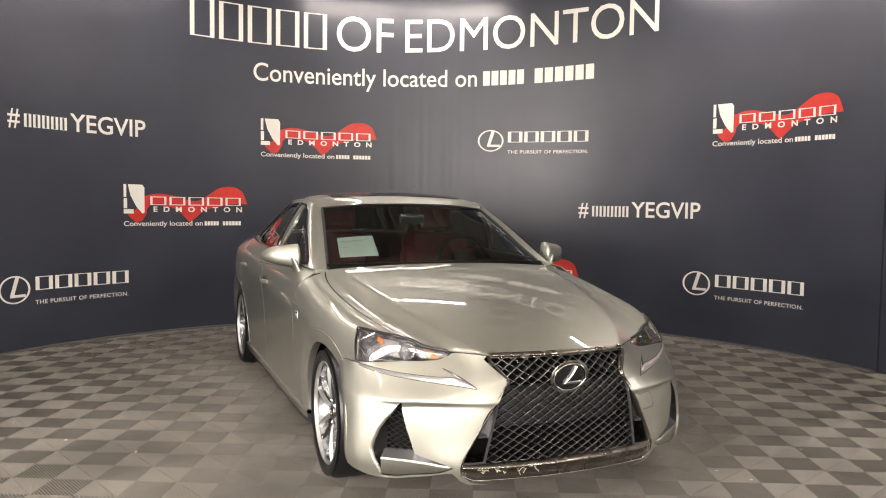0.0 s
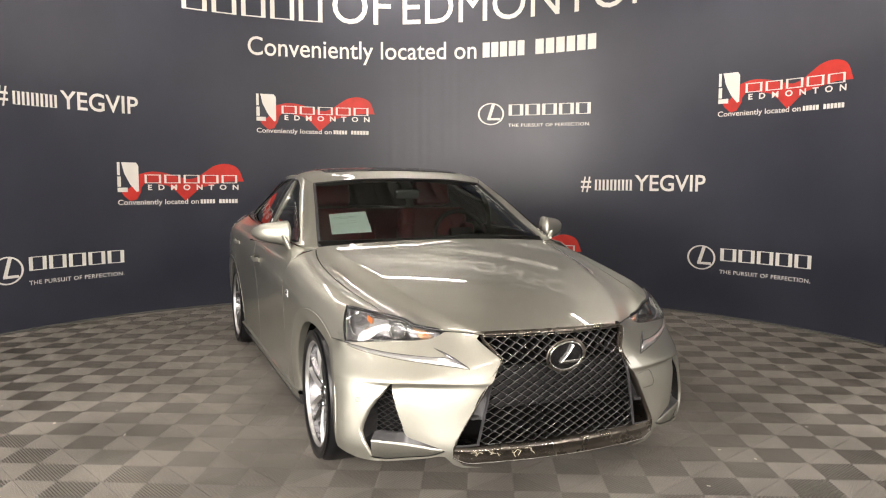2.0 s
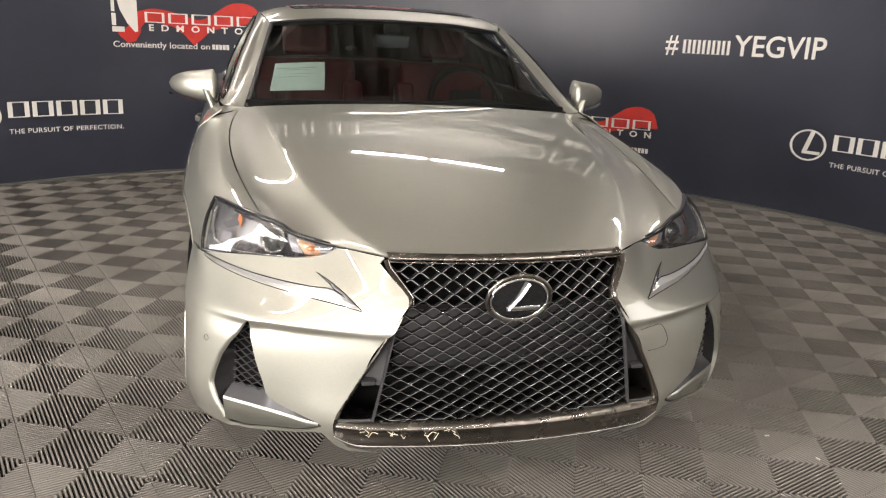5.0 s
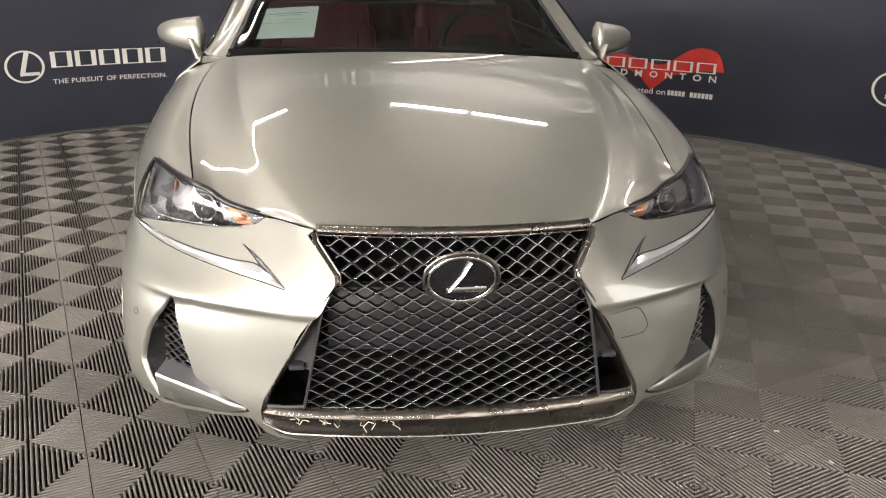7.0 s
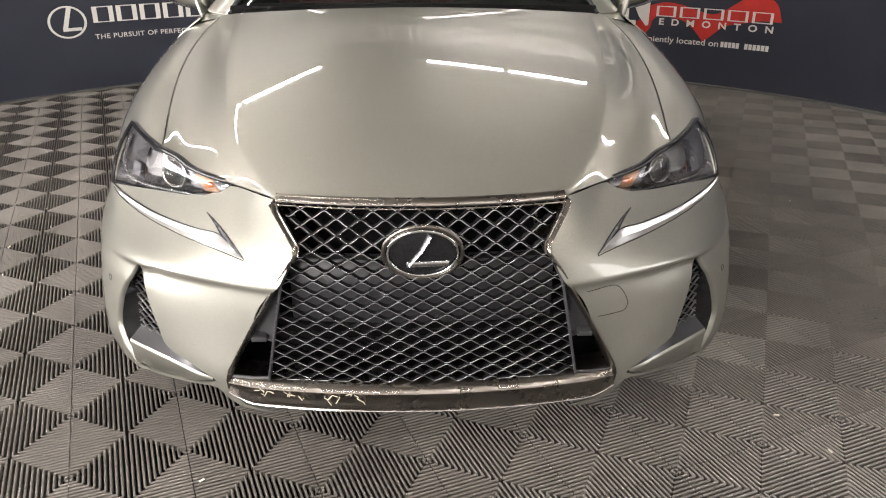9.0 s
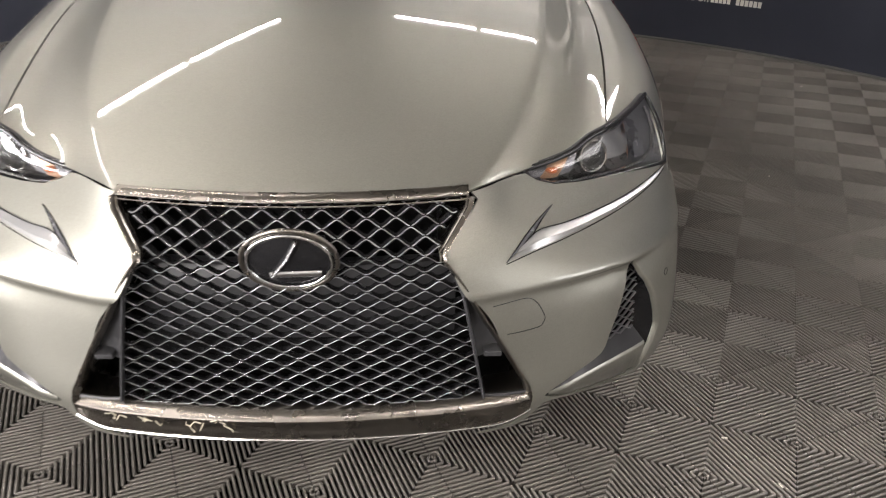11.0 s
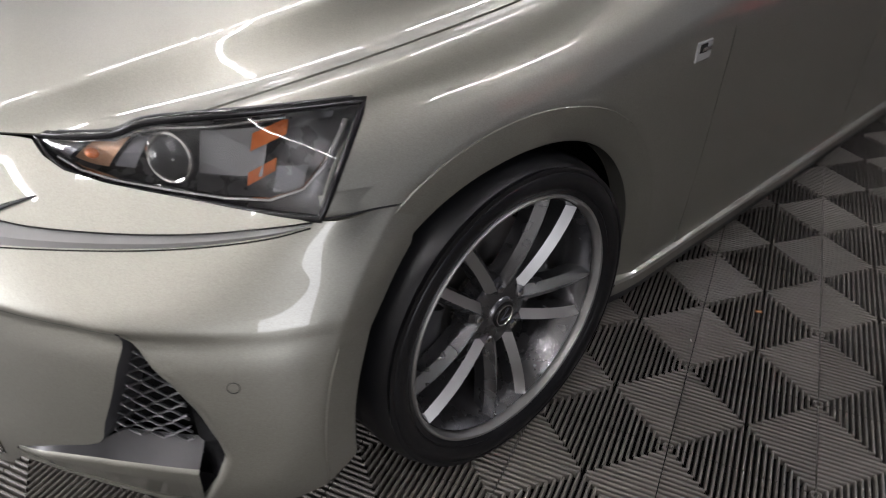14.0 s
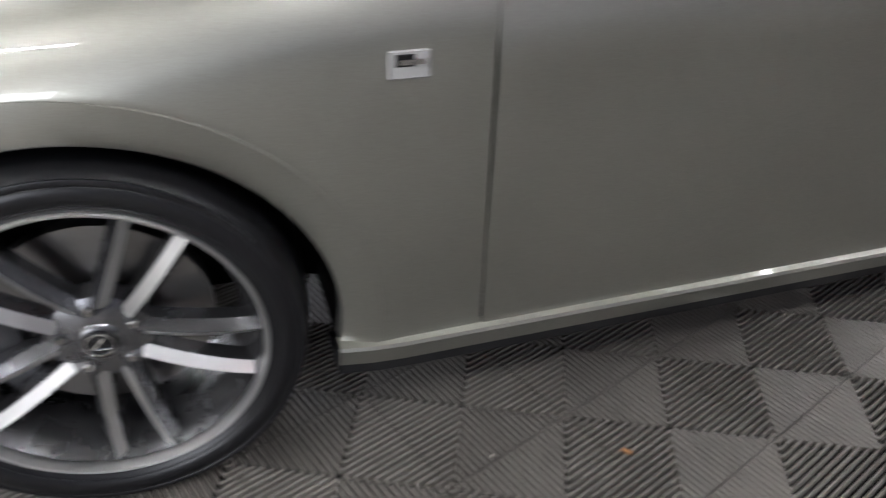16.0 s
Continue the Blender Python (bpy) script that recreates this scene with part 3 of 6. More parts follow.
def brand_logo(a0, z0, width=18.1):
    """Oval mark, name blocks and a slogan."""
    h = 0.24
    ring = oval(0.118, 0.5, 0.118, 0.5, 0.016)
    slash = flat([[(0.085, 0.30), (0.115, 0.30), (0.155, 0.95), (0.125, 0.95)], rect(0.085, 0.22, 0.20, 0.32)])
    name = blocks(5, 0.275, 1.02, 0.42, 0.92, 0.03, 0.12)
    sl = text_mesh("THE PURSUIT OF PERFECTION.", 1.08, 0.01)
    return print_thing("wall_logo", "white oval logo with slogan printed on the wall", [
        ("oval_ring", to_wall(ring, a0, a0 + width, z0, h, width=1.0), WHITE_PRINT),
        ("slash", to_wall(slash, a0, a0 + width, z0, h, width=1.0), WHITE_PRINT),
        *each("name_block", name, WHITE_PRINT, a0, a0 + width, z0, h, width=1.0),
        ("slogan", to_wall(sl, a0 + 0.272 * width, a0 + width, z0 - 0.022, 0.036), WHITE_PRINT),
    ])


def hash_print(a0, a1, z0):
    h = 0.16
    w = a1 - a0
    return print_thing("wall_hashtag", "white hashtag printed on the wall", [
        ("hash_sign", to_wall(text_mesh("#", 1, 0.01), a0, a0 + 0.085 * w, z0, h), WHITE_PRINT),
        *each("plain_bar", blocks(5, 0.115, 0.43, 0.0, 0.70, 0.018, 0.2), WHITE_PRINT, a0, a1, z0, h, width=1.0),
        ("letters", to_wall(text_mesh("YEGVIP", 1.0, 0.012), a0 + 0.44 * w, a1, z0, h), WHITE_PRINT),
    ])


for a, z in ((-5.6, 2.215), (67.5, 2.33), (-26.5, 1.475), (28.2, 0.735)):
    flag_logo(a, z)
for a, z in ((29.9, 1.91), (-44.0, 0.41), (63.6, 0.44)):
    brand_logo(a, z)
for a0, a1, z in ((-42.4, -23.2, 1.925), (46.7, 66.0, 1.205)):
    hash_print(a0, a1, z)
print_thing("wall_headline", "large warm white headline printed on the wall", [
    *each("name_block", blocks(5, 0, 1.03, 0, 1, 0.032, 0.16), WHITE_PRINT, -16.5, 5.0, 2.985, 0.385, width=1.0),
    ("letters", to_wall(text_mesh("OF"), 6.5, 15.8, 2.99, 0.385), WHITE_PRINT),
    ("city_letters", to_wall(text_mesh("EDMONTON"), 17.7, 58.7, 3.0, 0.37, 3.11), WHITE_PRINT),
])
print_thing("wall_subline", "warm white line of print on the wall", [
    ("slogan", to_wall(text_mesh("Conveniently located on", 1.0, 0.006), -6.75, 29.6, 2.60, 0.19, 2.635), WHITE_PRINT),
    *each("plain_bar", bars(0.0, 0.38, 0.0, 1.0, 5) + bars(0.46, 1.0, 0.0, 1.0, 6), WHITE_PRINT, 30.6, 49.0, 2.64, 0.16, 2.68, width=1.0),
])


# ---- the car: front axle over the origin, nose towards -y, wheels on the floor ----
car = thing("car", "champagne silver sports sedan with black spindle grille, parked on tiles", "car")
AX, AZ, AR = 0.003, 0.285, 0.36


def arch_lip(p):
    """Draws the body in round both wheel openings."""
    out = p.copy()
    for cy, r0, wide in ((AX, AR, 0.064), (2.80, AR + 0.005, 0.064)):
        r = np.hypot(p[:, 1] - cy, p[:, 2] - AZ)
        k = np.clip((r0 + wide - r) / wide, 0, 1.1)
        out[:, 0] -= np.where(p[:, 0] > 0.7, 0.022 * k, 0)
    return out


CREST_X = [0.0, 0.45, 0.64, 0.687, 0.711, 0.750, 0.777, 0.796, 0.8035]
CREST_Z = [0.510, 0.507, 0.504, 0.491, 0.464, 0.418, 0.371, 0.316, 0.283]


def bumper_bend(p):
    """Sinks the front facet under the crest that sweeps down round the corner pocket."""
    out = arch_lip(p)
    x, z = np.abs(p[:, 0]), p[:, 2]
    under = np.interp(x, CREST_X, CREST_Z) - z
    beside = np.interp(z, [0.15, 0.206, 0.242] + CREST_Z[:2:-1] + [0.6], [0.745, 0.773, 0.791] + CREST_X[:2:-1] + [0.0]) - x
    gap = np.where(z > 0.49, under, np.minimum(np.where(x < 0.687, under, 9), beside))
    f = np.clip(gap / 0.034, 0, 1)
    f = f * f * (3 - 2 * f)
    g = np.clip((x - 0.36) / 0.28, 0, 1)
    d = 0.011 * f * g * g * (3 - 2 * g) * (p[:, 1] < -0.45)
    out[:, 0] -= 0.35 * d
    out[:, 1] += 0.93 * d
    return out


# front bumper: rails from the middle round to the wheel opening, from the floor up
bumper = Surface([
    [(0, -0.780, 0.150), (0.28, -0.772, 0.150), (0.455, -0.738, 0.152), (0.63, -0.655, 0.165), (0.77, -0.540, 0.165), (0.852, -0.42, 0.17), (0.878, -0.20, 0.17)],
    [(0, -0.795, 0.235), (0.28, -0.785, 0.235), (0.485, -0.742, 0.235), (0.645, -0.655, 0.235), (0.795, -0.535, 0.235), (0.868, -0.42, 0.235), (0.890, -0.20, 0.235)],
    [(0, -0.800, 0.330), (0.28, -0.790, 0.330), (0.490, -0.735, 0.330), (0.655, -0.652, 0.330), (0.800, -0.528, 0.330), (0.871, -0.41, 0.330), (0.894, -0.20, 0.330)],
    [(0, -0.803, 0.425), (0.28, -0.792, 0.425), (0.490, -0.730, 0.425), (0.660, -0.645, 0.425), (0.800, -0.515, 0.425), (0.868, -0.39, 0.425), (0.892, -0.20, 0.425)],
    [(0, -0.804, 0.475), (0.28, -0.790, 0.475), (0.480, -0.729, 0.478), (0.655, -0.634, 0.474), (0.798, -0.500, 0.470), (0.868, -0.37, 0.470), (0.893, -0.20, 0.470)],
    [(0, -0.806, 0.510), (0.28, -0.792, 0.508), (0.470, -0.732, 0.506), (0.655, -0.637, 0.503), (0.798, -0.487, 0.500), (0.868, -0.354, 0.500), (0.887, -0.20, 0.500)],
    [(0, -0.795, 0.580), (0.28, -0.765, 0.580), (0.440, -0.700, 0.575), (0.640, -0.575, 0.565), (0.792, -0.440, 0.560), (0.860, -0.31, 0.560), (0.879, -0.18, 0.560)],
    [(0, -0.725, 0.680), (0.30, -0.692, 0.674), (0.450, -0.585, 0.676), (0.630, -0.490, 0.650), (0.808, -0.368, 0.622), (0.840, -0.265, 0.624), (0.872, -0.14, 0.628)],
], bumper_bend)

CREASE = [(0.335, -0.683, 0.681), (0.46, -0.42, 0.752), (0.545, -0.12, 0.822), (0.600, 0.22, 0.886), (0.655, 0.615, 0.941)]
class Crown(Surface):
    """A loft whose rails are fair cubic curves; crowned evenly about the middle when it has three rails."""

    def __call__(self, s, t):
        s, t = np.broadcast_arrays(np.atleast_1d(np.asarray(s, float)), np.atleast_1d(np.asarray(t, float)))
        cols = []
        for r in self.rails:
            fit = np.polyfit(np.linspace(0, 1, len(r)), r, 3)
            cols.append(sum(c[None, :] * s[:, None] ** (3 - k) for k, c in enumerate(fit)))
        f = t[:, None]
        if len(cols) == 3:
            out = cols[0] + (cols[2] - cols[0]) * f**2
            out[:, 0] = (cols[2][:, 0]) * t
            return out
        n = len(cols) - 1
        i = np.minimum((t * n).astype(int), n - 1)
        f = (t * n - i)[:, None]
        q = np.stack([2 * cols[0] - cols[1], *cols, 2 * cols[-1] - cols[-2]], 0)
        k = np.arange(len(t))
        a, b, c, d = q[i, k], q[i + 1, k], q[i + 2, k], q[i + 3, k]
        return 0.5 * (2 * b + (c - a) * f + (2 * a - 5 * b + 4 * c - d) * f**2 + (3 * b - 3 * c + d - a) * f**3)


hood_mid = Crown([
    [(0, -0.715, 0.687), (0, -0.45, 0.7625), (0, -0.10, 0.845), (0, 0.25, 0.9115), (0, 0.610, 0.963)],
    [(0.17, -0.706, 0.687), (0.23, -0.44, 0.760), (0.27, -0.11, 0.836), (0.30, 0.24, 0.901), (0.32, 0.612, 0.955)],
    CREASE,
])
hood_side = Crown([
    CREASE,
    [(0.45, -0.585, 0.684), (0.54, -0.40, 0.737), (0.598, -0.12, 0.797), (0.655, 0.24, 0.867), (0.672, 0.618, 0.938)],
    [(0.56, -0.520, 0.702), (0.612, -0.37, 0.736), (0.648, -0.12, 0.787), (0.70, 0.28, 0.861), (0.688, 0.621, 0.936)],
    [(0.648, -0.450, 0.735), (0.668, -0.32, 0.753), (0.700, -0.118, 0.787), (0.753, 0.322, 0.863), (0.705, 0.625, 0.933)],
])

# the fender's upper edge runs 3 mm outside the hood's
hood_edge = hood_side(np.interp(np.linspace(0, 1, 13), [0, 1 / 3, 2 / 3, 1], [0, 0.5, 0.75, 1]), 1.0) + np.array((0.003, 0, -0.001))
side_front = Surface([
    hood_edge,
    [(0.710, -0.360, 0.744), (0.765, -0.100, 0.792), (0.800, 0.300, 0.857), (0.812, 0.620, 0.905)],
    [(0.772, -0.262, 0.748), (0.828, -0.070, 0.772), (0.862, 0.280, 0.820), (0.872, 0.620, 0.862)],
    [(0.795, -0.325, 0.690), (0.868, -0.060, 0.722), (0.897, 0.270, 0.762), (0.903, 0.620, 0.790)],
    [(0.811, -0.366, 0.622), (0.890, -0.060, 0.660), (0.905, 0.260, 0.700), (0.905, 0.620, 0.715)],
    [(0.835, -0.366, 0.540), (0.895, -0.040, 0.580), (0.902, 0.280, 0.590), (0.900, 0.620, 0.590)],
    [(0.850, -0.366, 0.400), (0.893, 0.000, 0.400), (0.893, 0.320, 0.400), (0.890, 0.620, 0.400)],
    [(0.860, -0.366, 0.225), (0.880, 0.000, 0.225), (0.875, 0.340, 0.225), (0.872, 0.620, 0.225)],
], arch_lip)

side_rear = Surface([
    [(0.775, 0.575, 0.935), (0.805, 0.90, 0.945), (0.812, 1.60, 0.965), (0.800, 2.30, 0.990), (0.760, 2.95, 1.020), (0.640, 3.55, 1.010)],
    [(0.830, 0.575, 0.895), (0.850, 0.90, 0.905), (0.860, 1.60, 0.925), (0.862, 2.30, 0.950), (0.850, 2.95, 0.965), (0.740, 3.58, 0.955)],
    [(0.876, 0.575, 0.850), (0.884, 0.90, 0.860), (0.893, 1.60, 0.880), (0.902, 2.30, 0.900), (0.900, 2.95, 0.905), (0.785, 3.62, 0.900)],
    [(0.905, 0.575, 0.745), (0.908, 0.90, 0.760), (0.908, 1.60, 0.780), (0.910, 2.30, 0.790), (0.912, 2.95, 0.780), (0.815, 3.66, 0.770)],
    [(0.902, 0.575, 0.640), (0.897, 0.90, 0.640), (0.893, 1.60, 0.640), (0.900, 2.30, 0.640), (0.912, 2.95, 0.640), (0.830, 3.70, 0.640)],
    [(0.893, 0.575, 0.450), (0.885, 0.90, 0.440), (0.880, 1.60, 0.430), (0.888, 2.30, 0.430), (0.905, 2.95, 0.430), (0.830, 3.70, 0.430)],
    [(0.874, 0.575, 0.225), (0.873, 0.90, 0.222), (0.873, 1.60, 0.225), (0.875, 2.30, 0.235), (0.880, 2.95, 0.235), (0.800, 3.68, 0.250)],
], arch_lip)

cabin = Surface([
    [(0.694, 0.648, 0.934), (0.776, 0.70, 0.940), (0.800, 0.90, 0.947), (0.808, 1.60, 0.967), (0.795, 2.30, 0.992), (0.750, 2.95, 1.022), (0.690, 3.30, 1.020)],
    [(0.674, 0.760, 0.985), (0.716, 0.81, 1.000), (0.747, 1.02, 1.060), (0.762, 1.60, 1.090), (0.745, 2.25, 1.100), (0.690, 2.75, 1.095), (0.640, 3.10, 1.070)],
    [(0.629, 1.000, 1.106), (0.657, 1.045, 1.121), (0.684, 1.20, 1.185), (0.700, 1.60, 1.215), (0.680, 2.20, 1.205), (0.630, 2.60, 1.170), (0.590, 2.92, 1.120)],
    [(0.570, 1.332, 1.276), (0.596, 1.375, 1.294), (0.614, 1.46, 1.315), (0.625, 1.68, 1.330), (0.610, 2.10, 1.310), (0.570, 2.45, 1.255), (0.540, 2.75, 1.180)],
])
roof_surf = Surface([
    [(0, 1.246, 1.309), (0, 1.46, 1.367), (0, 1.72, 1.386), (0, 2.10, 1.372), (0, 2.50, 1.315)],
    [(0.285, 1.261, 1.303), (0.29, 1.47, 1.361), (0.29, 1.72, 1.380), (0.29, 2.10, 1.366), (0.28, 2.50, 1.308)],
    [(0.468, 1.291, 1.288), (0.50, 1.48, 1.344), (0.51, 1.72, 1.362), (0.50, 2.10, 1.347), (0.46, 2.50, 1.288)],
    [(0.572, 1.332, 1.277), (0.605, 1.47, 1.314), (0.62, 1.72, 1.332), (0.605, 2.12, 1.312), (0.56, 2.48, 1.250)],
])
screen_surf = Surface([
    [(0, 0.590, 0.945), (0, 0.800, 1.064), (0, 1.030, 1.193), (0, 1.250, 1.306)],
    [(0.35, 0.602, 0.943), (0.33, 0.812, 1.060), (0.31, 1.045, 1.187), (0.285, 1.265, 1.300)],
    [(0.58, 0.625, 0.938), (0.55, 0.840, 1.047), (0.515, 1.070, 1.171), (0.468, 1.295, 1.285)],
    [(0.690, 0.655, 0.934), (0.650, 0.870, 1.037), (0.607, 1.100, 1.159), (0.566, 1.335, 1.274)],
])


def st(surf, pts, axes=(0, 1, 2)):
    return [surf.find(p, axes) for p in pts]


def smooth_loop(pts, n=6):
    """A closed spline through pts."""
    p = [np.array(v, float) for v in pts]
    k, out = len(p), []
    for i in range(k):
        a, b, c, d = p[i - 1], p[i], p[(i + 1) % k], p[(i + 2) % k]
        for f in np.arange(n) / n:
            out.append(0.5 * (2 * b + (c - a) * f + (2 * a - 5 * b + 4 * c - d) * f**2 + (3 * b - 3 * c + d - a) * f**3))
    return out


def arc(cy, cz, r, a0, a1, n=24):
    """Points (0.88, y, z) round a wheel opening; 0 is up, positive towards the tail."""
    return [(0.885, cy + r * math.sin(radians(a0 + (a1 - a0) * k / n)), cz + r * math.cos(radians(a0 + (a1 - a0) * k / n))) for k in range(n + 1)]


# outlines that parts share (car's left half)
SPINDLE = [(0, -0.70, 0.690), (0.338, -0.672, 0.672), (0.350, -0.690, 0.660), (0.285, -0.770, 0.592), (0.283, -0.775, 0.575), (0.300, -0.775, 0.550), (0.400, -0.757, 0.380), (0.462, -0.750, 0.265), (0.476, -0.745, 0.225), (0.470, -0.745, 0.200), (0.435, -0.760, 0.166), (0, -0.79, 0.160)]
LAMP_LOW = [(0.448, -0.575, 0.680), (0.470, -0.572, 0.652), (0.505, -0.555, 0.632), (0.560, -0.525, 0.625), (0.650, -0.470, 0.622), (0.740, -0.415, 0.620), (0.811, -0.366, 0.621)]
LAMP_TOP = [(0.448, -0.575, 0.680), (0.505, -0.548, 0.688), (0.560, -0.515, 0.700), (0.600, -0.490, 0.722), (0.651, -0.455, 0.736), (0.715, -0.365, 0.744), (0.776, -0.258, 0.751)]
FOG = [(x, 0, z) for x, z in ((0.690, 0.489), (0.712, 0.462), (0.750, 0.416), (0.776, 0.370), (0.794, 0.316), (0.801, 0.283), (0.790, 0.242), (0.774, 0.206), (0.757, 0.179), (0.71, 0.1735), (0.641, 0.188), (0.561, 0.201), (0.515, 0.219), (0.511, 0.231), (0.575, 0.256), (0.638, 0.280), (0.654, 0.325), (0.671, 0.381), (0.681, 0.432), (0.685, 0.470))]

fine = (1.0, 0.75)
spin_st = [bumper.find(p, (0, 2)) for p in SPINDLE]
spin_st = [(0.0, max(spin_st[0][1], 0.985))] + spin_st[1:-1] + [(0.0, 0.02)]
fog_st = st(bumper, smooth_loop(FOG, 3), (0, 2))
# bumper skin outline: up the middle is open (grille), then round the lamp, along the seam, down the wheel opening
edge = [bumper.find(p) for p in [(0.34, -0.68, 0.674), (0.40, -0.63, 0.676)]]
edge = [(s, 1.0) for s, t in edge]
low = st(bumper, [(x, y, z - 0.003) for x, y, z in LAMP_LOW])
seam = [bumper.find((x, y, z)) for x, y, z in ((0.845, -0.30, 0.622), (0.872, -0.22, 0.618))]
wheel = [bumper.find(p, (1, 2)) for p in arc(AX, AZ, AR, -42, -103, 14)]
wheel = [p for p in wheel if p[1] < seam[-1][1]]
foot = [bumper.find((x, 0, z), (0, 2)) for x, z in ((0.845, 0.182), (0.80, 0.168), (0.765, 0.165), (0.70, 0.1655), (0.60, 0.186), (0.525, 0.204), (0.503, 0.203), (0.488, 0.188), (0.470, 0.170), (0.44, 0.157), (0.36, 0.154))]
skin = edge + low + seam + wheel + foot + [spin_st[k] for k in range(10, 0, -1)]
bm = outward(sheet(bumper, skin, [fog_st], 0.008, fine))
for b in (bm.copy(), mirrored(bm)):
    thicken(part("front_bumper", b, PAINT, car, "champagne silver painted bumper"), 0.005)

# hood


def even(surf, ns, nt):
    """An even grid over the whole of a surface and its mirror image."""
    b = bmesh.new()
    tt, ss = np.meshgrid(np.linspace(0, 1, nt), np.linspace(0, 1, ns))
    p = surf(ss.ravel(), tt.ravel())
    for sx in (1, -1):
        v = [b.verts.new((sx * x, y, z)) for x, y, z in p]
        for i in range(ns - 1):
            for j in range(nt - 1):
                q = (v[i * nt + j], v[i * nt + j + 1], v[(i + 1) * nt + j + 1], v[(i + 1) * nt + j])
                b.faces.new(q if sx > 0 else q[::-1])
    return b


bm = joined(even(hood_mid, 80, 26), even(hood_side, 80, 22))
bmesh.ops.remove_doubles(bm, verts=bm.verts, dist=0.0004)
thicken(part("hood", outward(bm), PAINT, car), 0.006)

# fenders
top = [(s, 0.004) for s in np.linspace(0.0, 0.985, 12)]
rear = [side_front.find(p) for p in [(0.75, 0.598, 0.92), (0.87, 0.577, 0.86), (0.905, 0.5745, 0.745), (0.90, 0.579, 0.60), (0.89, 0.586, 0.40), (0.875, 0.596, 0.225)]]
arch_pts = [side_front.find(p, (1, 2)) for p in arc(AX, AZ, AR, 100, -37, 30)]
seam_f = [side_front.find((x, y, z + 0.001)) for x, y, z in ((0.872, -0.22, 0.618), (0.845, -0.30, 0.622))]
lampside = [(0.0, 0.57), (0.0, 0.43), (0.0, 0.29), (0.0, 0.14)]
loop = top + rear + [side_front.find((0.875, 0.37, 0.225), (1, 2))] + arch_pts + seam_f + lampside
bm = outward(sheet(side_front, loop, [], 0.013, (1.05, 0.75)))
twin = mirrored(bm)
thicken(part("fender", bm, PAINT, car), 0.005)
thicken(part("fender", twin, PAINT, car), 0.005)


def body_x(surf, y, z):
    """The skin's x over (y, z) as it would run without the wheel opening."""
    a, c = surf.find((0.88, y, z), (1, 2))
    p = surf(a, c)[0]
    k = 0
    for cy, r0 in ((AX, AR), (2.80, AR + 0.005)):
        k = max(k, min(1.1, max(0, (r0 + 0.064 - math.hypot(p[1] - cy, p[2] - AZ)) / 0.064)))
    return float(p[0]) + 0.022 * k


def arch_band(surf, cy, a0, a1, n, r_in, other=None):
    """The flat raised band round a wheel opening, with its return."""
    b = bmesh.new()
    rows = []
    for k in range(n + 1):
        a = radians(a0 + (a1 - a0) * k / n)
        sy, cz = math.sin(a), math.cos(a)
        row = []
        for r, dx in ((r_in + 0.0635, -0.002), (r_in + 0.062, 0.0004), (r_in + 0.030, -0.0085), (r_in + 0.003, -0.017), (r_in, -0.020), (r_in, -0.055)):
            y, z = cy + r * sy, AZ + r * cz
            x = body_x(surf, y, z)
            if other:
                f = min(1, max(0, (a0 + (a1 - a0) * k / n + 72) / 29))
                x += (body_x(other, y, z) - x) * f * f * (3 - 2 * f)
            row.append(b.verts.new((x + dx, y, z)))
        rows.append(row)
    for p, q in zip(rows, rows[1:]):
        for j in range(len(p) - 1):
            b.faces.new((p[j], p[j + 1], q[j + 1], q[j]))
    bmesh.ops.recalc_face_normals(b, faces=b.faces)
    if sum(f.normal.x for f in b.faces) < 0:
        bmesh.ops.reverse_faces(b, faces=b.faces)
    return b


for surf, cy, a0, a1, n, r_in in ((bumper, AX, -101, -42.8, 18, AR - 0.003), (side_front, AX, -42.5, 99, 40, AR - 0.003), (side_rear, 2.80, -98, 98, 40, AR + 0.002)):
    bm = arch_band(surf, cy, a0, a1, n, r_in, side_front if surf is bumper else None)
    twin = mirrored(bm)
    part("arch_lip", bm, PAINT, car, split=30)
    part("arch_lip", twin, PAINT, car, split=30)

# a painted ledge and a thin dark joint between bumper and fender
SEAM = [(0.813, -0.362, 0.6215), (0.829, -0.325, 0.6215), (0.838, -0.30, 0.6212), (0.846, -0.275, 0.6203), (0.851, -0.261, 0.6198)]
ledge = []
for f in np.linspace(0, 1, 14):
    p = spline(SEAM, f)[0]
    x = (body_x(side_front, p[1], p[2] + 0.006) + body_x(bumper, p[1], p[2] - 0.006)) / 2
    ledge.append((x, float(p[1]), float(p[2])))
bm = bmesh.new()
rows = [[bm.verts.new((x - d, y, z + h)) for d, h in ((0.010, 0.03), (0.006, 0.012), (0.002, 0.0), (0.006, -0.012), (0.010, -0.03))] for x, y, z in ledge]
for p, q in zip(rows, rows[1:]):
    for j in range(4):
        bm.faces.new((p[j], p[j + 1], q[j + 1], q[j]))
bmesh.ops.recalc_face_normals(bm, faces=bm.faces)
line = tube(bmesh.new(), [(x + 0.0008, y, z) for x, y, z in ledge], 0.0013, 6)
for nm, b, mat in (("seam_ledge", bm, PAINT), ("seam", line, BLACK_MATT)):
    twin = mirrored(b)
    part(nm, b, mat, car)
    part(nm, twin, mat, car)


# doors and rear quarters
def side_panel(name, pts, mat=PAINT, extra=()):
    bm = outward(sheet(side_rear, [side_rear.find(p, (1, 2)) for p in pts], [], 0.03, (3.1, 0.78)))
    other = mirrored(bm)
    return [thicken(part(name, b, mat, car), 0.005) for b in (bm, other)]


